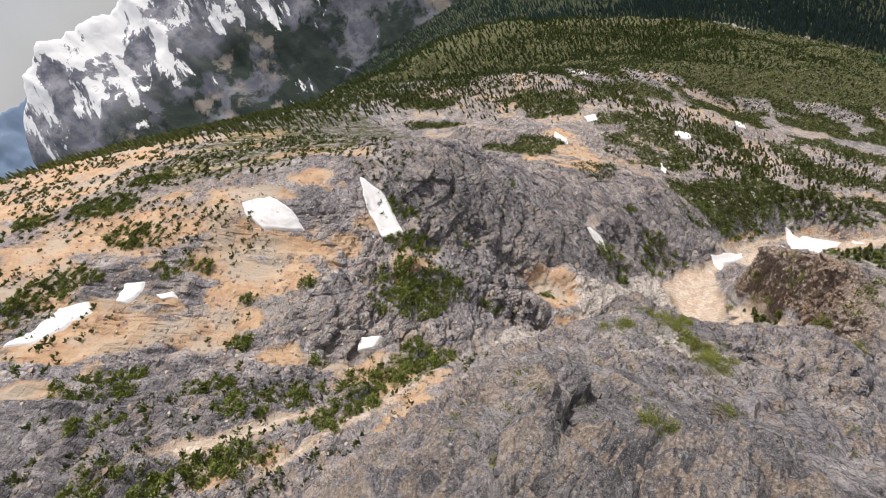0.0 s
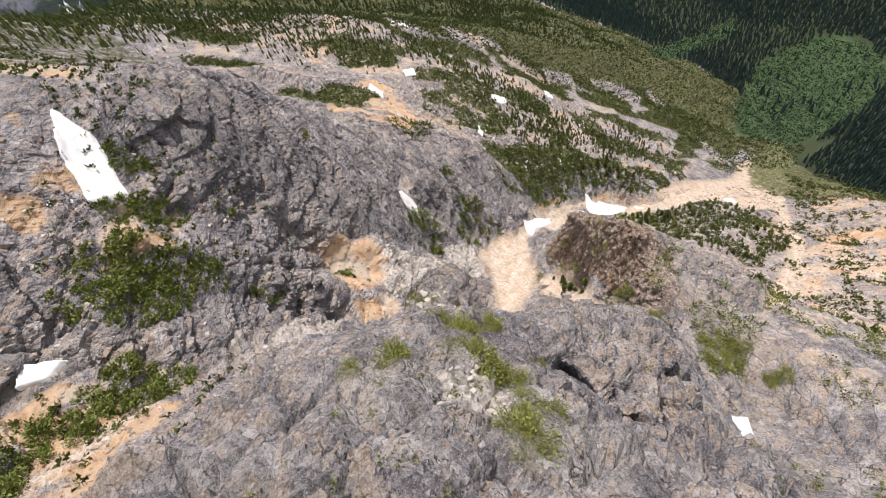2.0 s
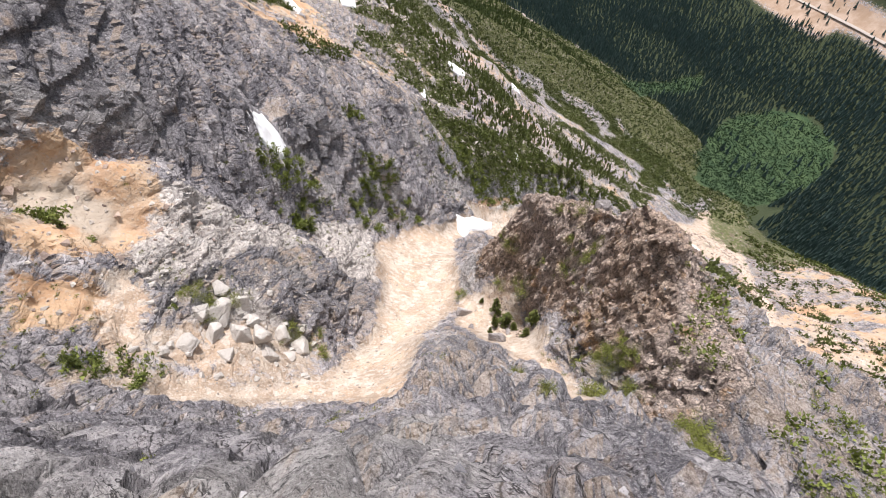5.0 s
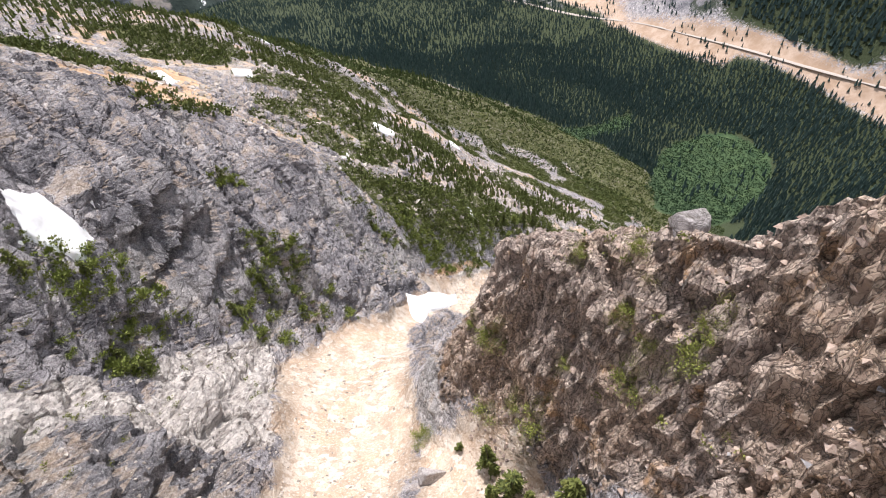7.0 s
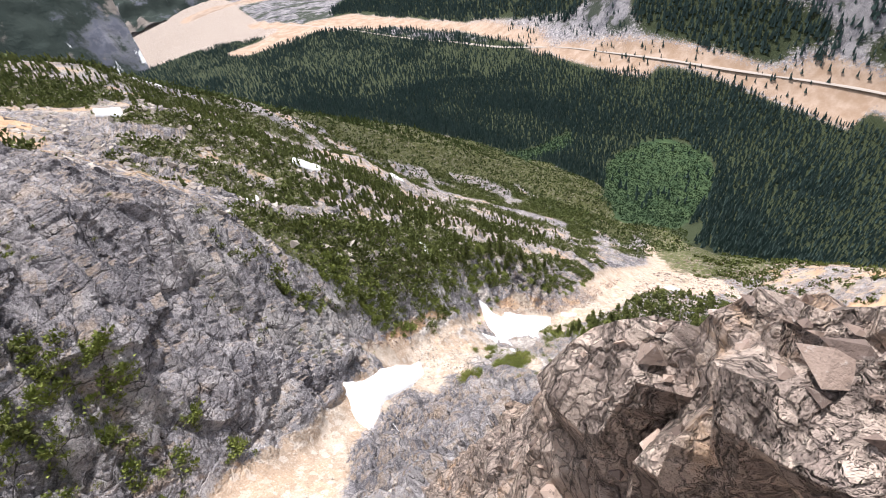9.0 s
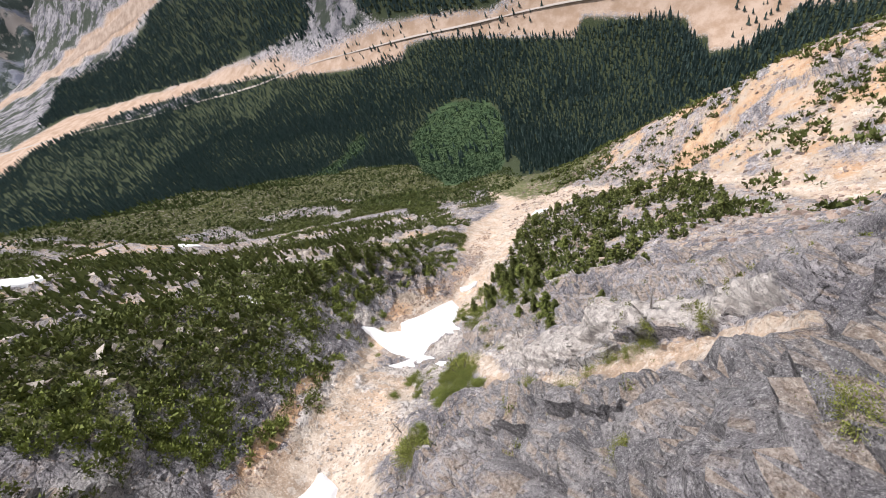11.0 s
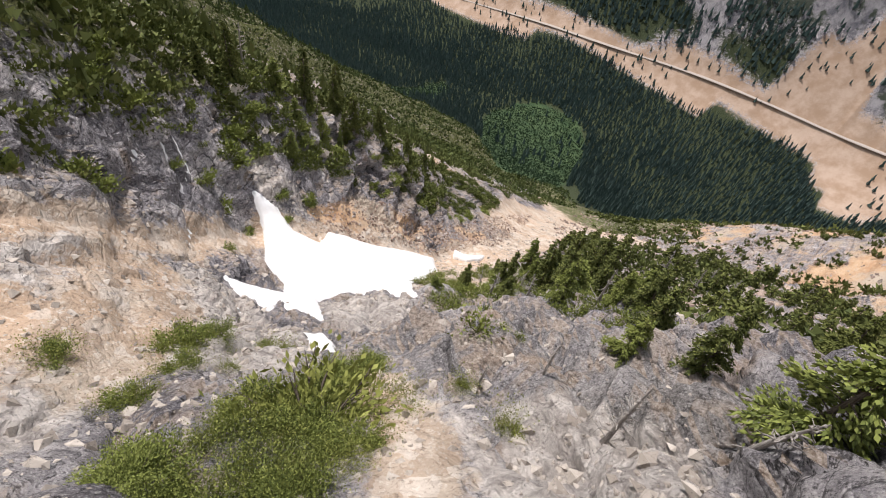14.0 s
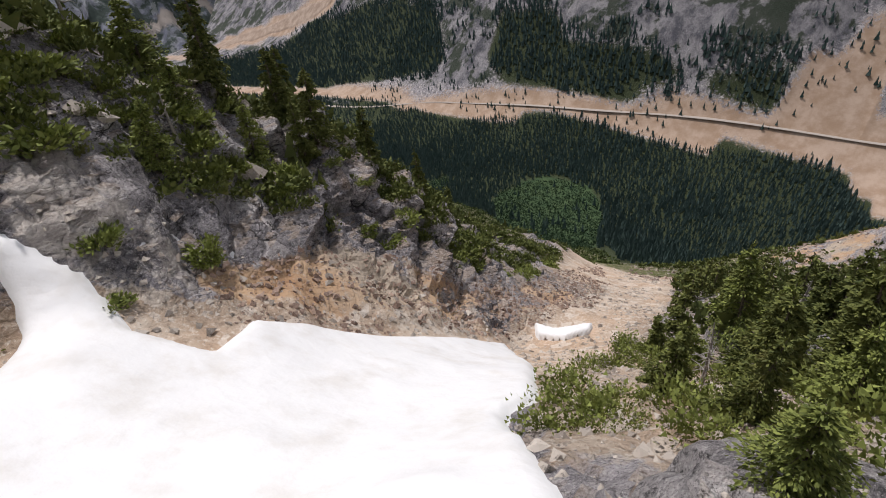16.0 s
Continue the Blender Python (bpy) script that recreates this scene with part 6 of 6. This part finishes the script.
x, y = scatter([(28, 182), (36, 176), (46, 183), (53, 181.5), (61, 181), (65, 184), (71, 192), (76, 199), (86, 208), (80, 222), (60, 216), (40, 205), (28, 194)], 1.5, 120)
dens = rough_noise(np.stack([x, y, 0 * x], -1), 8, 3, 121) + 0.4 * rng.random(len(x))
x, y = x[dens > 0.05], y[dens > 0.05]
stuff("bank_scrub", clump_cloud(np.stack([x, y, rng.uniform(0.6, 1.6, len(x))], -1), 70, 122, 0.8, 0.5), BANK_GREEN, "dense dark-green scrub on the bank above the chute", "scrub")
heap = disc_spots([(x, y, 0.8 * r) for x, y, r in close] + BUSHES, 0.6, 123)
stuff("bush_mass", clump_cloud(heap, 800, 124, 1.0, 0.085), SCRUB, "thick bright-green conifer bushes on pale broken rock", "bushes")
tufted = disc_spots([(x, y, 0.9 * r) for x, y, r in LEDGES] + [(x, y, 0.8 * r) for x, y, r in LOWER if (x, y, r) not in close] + [(x, y, 0.8 * r) for x, y, r in ON_ROCK], 0.6, 125)
stuff("ledge_bushes", clump_cloud(tufted, 420, 126, 1.0, 0.1), BRIGHT, "yellow-green bushes rooted on rock ledges", "bushes")


# -- loose rock
def boulder_mesh(seed, flat=0.75, corners=15):
    """A broken block: the hull of scattered corners, its edges slightly worn."""
    rng = np.random.default_rng(seed)
    bm = bmesh.new()
    for i in range(corners):
        c = rng.uniform(-1, 1, 3)
        c /= np.max(np.abs(c)) ** 0.75
        bm.verts.new((c[0], c[1] * rng.uniform(0.65, 0.9), c[2] * flat))
    hull = bmesh.ops.convex_hull(bm, input=bm.verts)
    bmesh.ops.delete(bm, geom=list({g for g in hull["geom_interior"] + hull["geom_unused"] if isinstance(g, bmesh.types.BMVert)}), context="VERTS")
    bmesh.ops.bevel(bm, geom=list(bm.edges), offset=0.05, segments=1, affect="EDGES")
    me = bpy.data.meshes.new("boulder")
    bm.to_mesh(me)
    bm.free()
    return me


def boulders(spots, seed, material, label, group, meshes, sink=0.25):
    rng = np.random.default_rng(seed)
    for x, y, r in spots:
        ob = new("boulder", meshes[int(rng.integers(len(meshes)))])
        ob.matrix_basis = Matrix.LocRotScale((x, y, height(x, y) + r * (0.5 - sink)), Euler(rng.uniform(-0.5, 0.5, 3) + [0, 0, rng.uniform(0, 6)]), (r, r * rng.uniform(0.8, 1.1), r * rng.uniform(0.8, 1.1)))
        tagged(ob, label, "boulder", group)


def with_material(meshes, material):
    for me in meshes:
        me.materials.append(material)
    return meshes


white = with_material([boulder_mesh(400 + i) for i in range(6)], WHITE_STONE)
grey = with_material([boulder_mesh(420 + i, 0.8) for i in range(6)], STONE)
rng = np.random.default_rng(31)
PILE = [(-10, 94, 2.2), (-8, 92, 1.8), (-11, 91, 1.7), (-6, 91, 1.9), (-4, 93, 1.6), (-8, 96, 1.5), (-12, 94, 1.4), (-5, 89, 1.7), (-2, 92, 1.8), (-13, 89, 1.5), (-9, 88, 1.3), (-15, 87, 1.2), (-7, 94, 1.3), (-10, 98, 1.4), (-3, 90, 1.2)]
boulders(PILE, 32, PALE_STONE, "pale freshly broken boulder in a rockfall pile", "rockfall boulders beside the chute", white)
boulders([(rng.uniform(-18, 2), rng.uniform(84, 100), rng.uniform(0.2, 0.7)) for i in range(50)], 33, PALE_STONE, "small pale block of broken rock", "rockfall boulders beside the chute", white)
boulders([(46.9, 97.6, 1.05)], 36, STONE, "big reddish-grey block perched on the crest of the rib", "grey boulders on the slope", with_material([boulder_mesh(441, 0.95, 34)], STONE), 0.05)
boulders([(27, 103, 1.6), (30, 90, 1.6), (27, 97, 0.8), (33, 93, 0.8), (60, 159, 1.0), (64, 168, 0.7), (80.2, 183.8, 0.4), (80.7, 184.2, 0.3), (81.2, 183.6, 0.35), (81.6, 184.3, 0.25), (80.6, 183.2, 0.25), (82.2, 184.2, 0.25), (112, 188, 0.6)], 34, STONE, "weathered grey boulder resting on gravel", "grey boulders on the slope", grey)


def stone_cloud(x, y, r, seed):
    """Many small angular stones as one mesh."""
    rng = np.random.default_rng(seed)
    n = len(x)
    corner = np.array([(1, 0, 0), (-1, 0, 0), (0, 1, 0), (0, -1, 0), (0, 0, 1), (0, 0, -0.6)], float)
    tri = np.array([(0, 2, 4), (2, 1, 4), (1, 3, 4), (3, 0, 4), (2, 0, 5), (1, 2, 5), (3, 1, 5), (0, 3, 5)])
    a = rng.uniform(0, 6.28, n)
    v = corner[None] * rng.uniform(0.55, 1.25, (n, 6, 3)) + rng.normal(0, 0.18, (n, 6, 3))
    v[:, :, 2] *= 0.75
    c, s = np.cos(a)[:, None], np.sin(a)[:, None]
    v = np.stack([v[..., 0] * c - v[..., 1] * s, v[..., 0] * s + v[..., 1] * c, v[..., 2]], -1) * r[:, None, None]
    v += np.stack([x, y, heights(x, y)], -1)[:, None]
    return v.reshape(-1, 3), (tri[None] + np.arange(n)[:, None, None] * 6).reshape(-1, 3)


def stones_in(poly, gap, seed, low, high, chance=1.0):
    x, y = scatter(poly, gap, seed, 0.5)
    r = np.random.default_rng(seed + 1)
    k = r.random(len(x)) < chance * np.clip(0.55 + rough_noise(np.stack([x, y, 0 * x], -1), 7, 3, seed), 0.05, 1)
    return x[k], y[k], low + (high - low) * r.random(k.sum()) ** 3


sets = [stones_in([(78, 158.5), (81.6, 162), (84.2, 160.4), (84.5, 156), (81.4, 154.5)], 0.34, 551, 0.06, 0.42, 1.2), stones_in([(52, 164), (54, 180), (63, 189), (76, 196), (80, 184), (74, 174), (64, 164)], 0.5, 515, 0.06, 0.36), stones_in([(-24, 100), (-14, 122), (4, 132), (14, 146), (20, 140), (10, 118), (-4, 106), (-14, 98)], 0.6, 517, 0.06, 0.4, 0.6),
        stones_in([(84, 156), (84, 166), (93, 174), (93, 182), (104, 190), (116, 190), (112, 160)], 0.6, 519, 0.05, 0.26, 0.8), stones_in([(-130, 20), (-145, 110), (-90, 130), (-50, 125), (-20, 124), (-10, 108), (-30, 80), (-45, 10)], 1.3, 501, 0.12, 0.7), stones_in([(-22, 84), (-20, 110), (6, 112), (30, 145), (46, 170), (64, 182), (86, 200), (90, 178), (70, 166), (40, 138), (36, 118), (27, 90), (10, 76)], 0.6, 503, 0.05, 0.32),
        stones_in([(-20, 200), (20, 195), (60, 196), (130, 224), (190, 240), (260, 270), (200, 330), (40, 340), (-60, 300)], 1.9, 511, 0.3, 1.7, 0.9), stones_in([(95, 50), (100, 110), (190, 150), (300, 260), (350, 130), (300, 0)], 2.2, 513, 0.2, 1.0, 0.7),
        stones_in([(60, 166), (62, 186), (90, 206), (125, 204), (150, 214), (152, 200), (124, 184), (100, 174), (80, 160)], 0.55, 505, 0.05, 0.4), stones_in([(95, 160), (130, 195), (230, 240), (260, 215), (200, 120), (120, 115)], 1.6, 507, 0.12, 0.7), stones_in([(20, 195), (60, 196), (130, 224), (190, 240), (170, 330), (40, 320), (-40, 230)], 2.0, 509, 0.2, 0.9)]
stuff("scree", joined([stone_cloud(*s, 520 + i) for i, s in enumerate(sets)]), PALE_STONE, "loose angular stones strewn over the slope", "scree")

x, y, r = stones_in([(30, 96), (36, 118), (46, 122), (56, 104), (60, 90), (54, 76), (46, 78), (38, 86)], 0.42, 531, 0.08, 0.34, 0.9)
stuff("rib_rubble", stone_cloud(x, y, r, 532), BROWN_SHARDS, "broken brown shards covering the rock rib", "rubble")
x, y, r = stones_in([(-34, 0), (-30, 70), (-18, 80), (10, 74), (28, 96), (40, 90), (60, 80), (80, 40), (60, 0)], 0.8, 533, 0.06, 0.34, 0.75)
k = cover(x, y)["sand"] < 0.3
stuff("dome_shards", stone_cloud(x[k], y[k], r[k], 534), GREY_SHARDS, "grey schist shards lying on the rock slabs", "rubble")
x, y, r = stones_in([(-60, 112), (-20, 124), (8, 140), (36, 172), (66, 190), (96, 216), (60, 226), (0, 200), (-60, 170)], 1.3, 535, 0.08, 0.4, 0.6)
stuff("face_shards", stone_cloud(x, y, r, 536), GREY_SHARDS, "grey schist shards caught on the rock face", "rubble")
boulders([(rng.uniform(1, 6), rng.uniform(33, 39), rng.uniform(0.12, 0.38)) for i in range(40)], 35, PALE_STONE, "whitish broken block on the grey dome", "white rubble on the dome", white)

x, y, r = stones_in([(-150, 30), (-150, 110), (-100, 130), (-56, 126), (-20, 122), (-12, 108), (-36, 70), (-45, 10)], 1.1, 537, 0.1, 0.8, 0.7)
stuff("slope_rubble", stone_cloud(x, y, r, 538), BROWN_SHARDS, "brown and tan stones strewn over orange soil", "rubble")

x, y, r = stones_in([(95, 50), (100, 115), (112, 150), (135, 190), (230, 235), (300, 260), (350, 130), (300, 0)], 1.7, 539, 0.2, 1.3, 0.75)
stuff("chute_rubble", stone_cloud(x, y, r, 540), BROWN_SHARDS, "brown and rusty stones over tan gravel", "rubble")

for i, outline in enumerate(GULLY_BANK):
    x, y, r = stones_in(outline, 0.36, 541 + 3 * i, 0.05, 0.4, 1.2)
    stuff("bank_rubble", stone_cloud(x, y, r, 542 + 3 * i), RED_SHARDS, "reddish-brown stones in the eroded gully bank", "rubble")

# -- valley road
def road_ribbon(line, half, name, label):
    p = along([(x, y, 0) for x, y in line], 12)[:, :2]
    k = np.ones(9) / 9
    pad = np.concatenate([np.repeat(p[:1], 4, 0), p, np.repeat(p[-1:], 4, 0)])
    p = np.stack([np.convolve(pad[:, j], k, "valid") for j in (0, 1)], -1)
    t = np.gradient(p, axis=0)
    t /= np.linalg.norm(t, axis=1)[:, None]
    side = np.stack([-t[:, 1], t[:, 0]], -1)
    z = np.convolve(np.concatenate([np.repeat(lie(*p[:1].T), 4), lie(p[:, 0], p[:, 1]), np.repeat(lie(*p[-1:].T), 4)]), k, "valid") + 0.7
    rows = [np.column_stack([p + side * o, z + h]) for o, h in ((-half - 2, -1.2), (-half, 0), (half, 0), (half + 2, -1.2))]
    me = sheet(name, *[np.stack([r[:, j] for r in rows], 0) for j in range(3)])
    ob = new(name, me)
    s = Nodes("worn pale asphalt")
    me.materials.append(s.done(s.mix(s.noise(0.3, 5), (0.38, 0.335, 0.3), (0.46, 0.41, 0.37))))
    return tagged(ob, label, "road", kind="structure")


def gravel_strip(line, half, name, label):
    """A wide ragged strip of tan gravel laid along the foot of the far slope."""
    p = along([(x, y, 0) for x, y in line], 15)[:, :2]
    t = np.gradient(p, axis=0)
    t /= np.linalg.norm(t, axis=1)[:, None]
    side = np.stack([-t[:, 1], t[:, 0]], -1)
    rows = []
    for o in np.linspace(-1, 1, 9):
        ragged = half * (1 + 0.5 * rough_noise(np.column_stack([p, 0 * p[:, 0] + 300 * np.sign(o)]), 120, 3, 87))
        q = p + side * (o * ragged)[:, None]
        rows.append(np.column_stack([q, heights(q[:, 0], q[:, 1]) + 2.5 - 9 * (abs(o) == 1)]))
    ob = new(name, sheet(name, *[np.stack([r[:, j] for r in rows], 0) for j in range(3)]))
    s = Nodes("tan valley gravel")
    ob.data.materials.append(s.done(s.mix(s.ramp(s.noise(0.03, 8, 0.7), 0.35, 0.65), (0.3, 0.22, 0.17), (0.46, 0.36, 0.29))))
    return tagged(ob, label, "gravel", kind="structure")


gravel_strip(FAR_ROAD, 42, "gravel_strip", "strip of tan gravel along the foot of the far mountain")
road_ribbon(ROAD[1:], 4.5, "road", "pale grey road along the gravel flat of the valley")
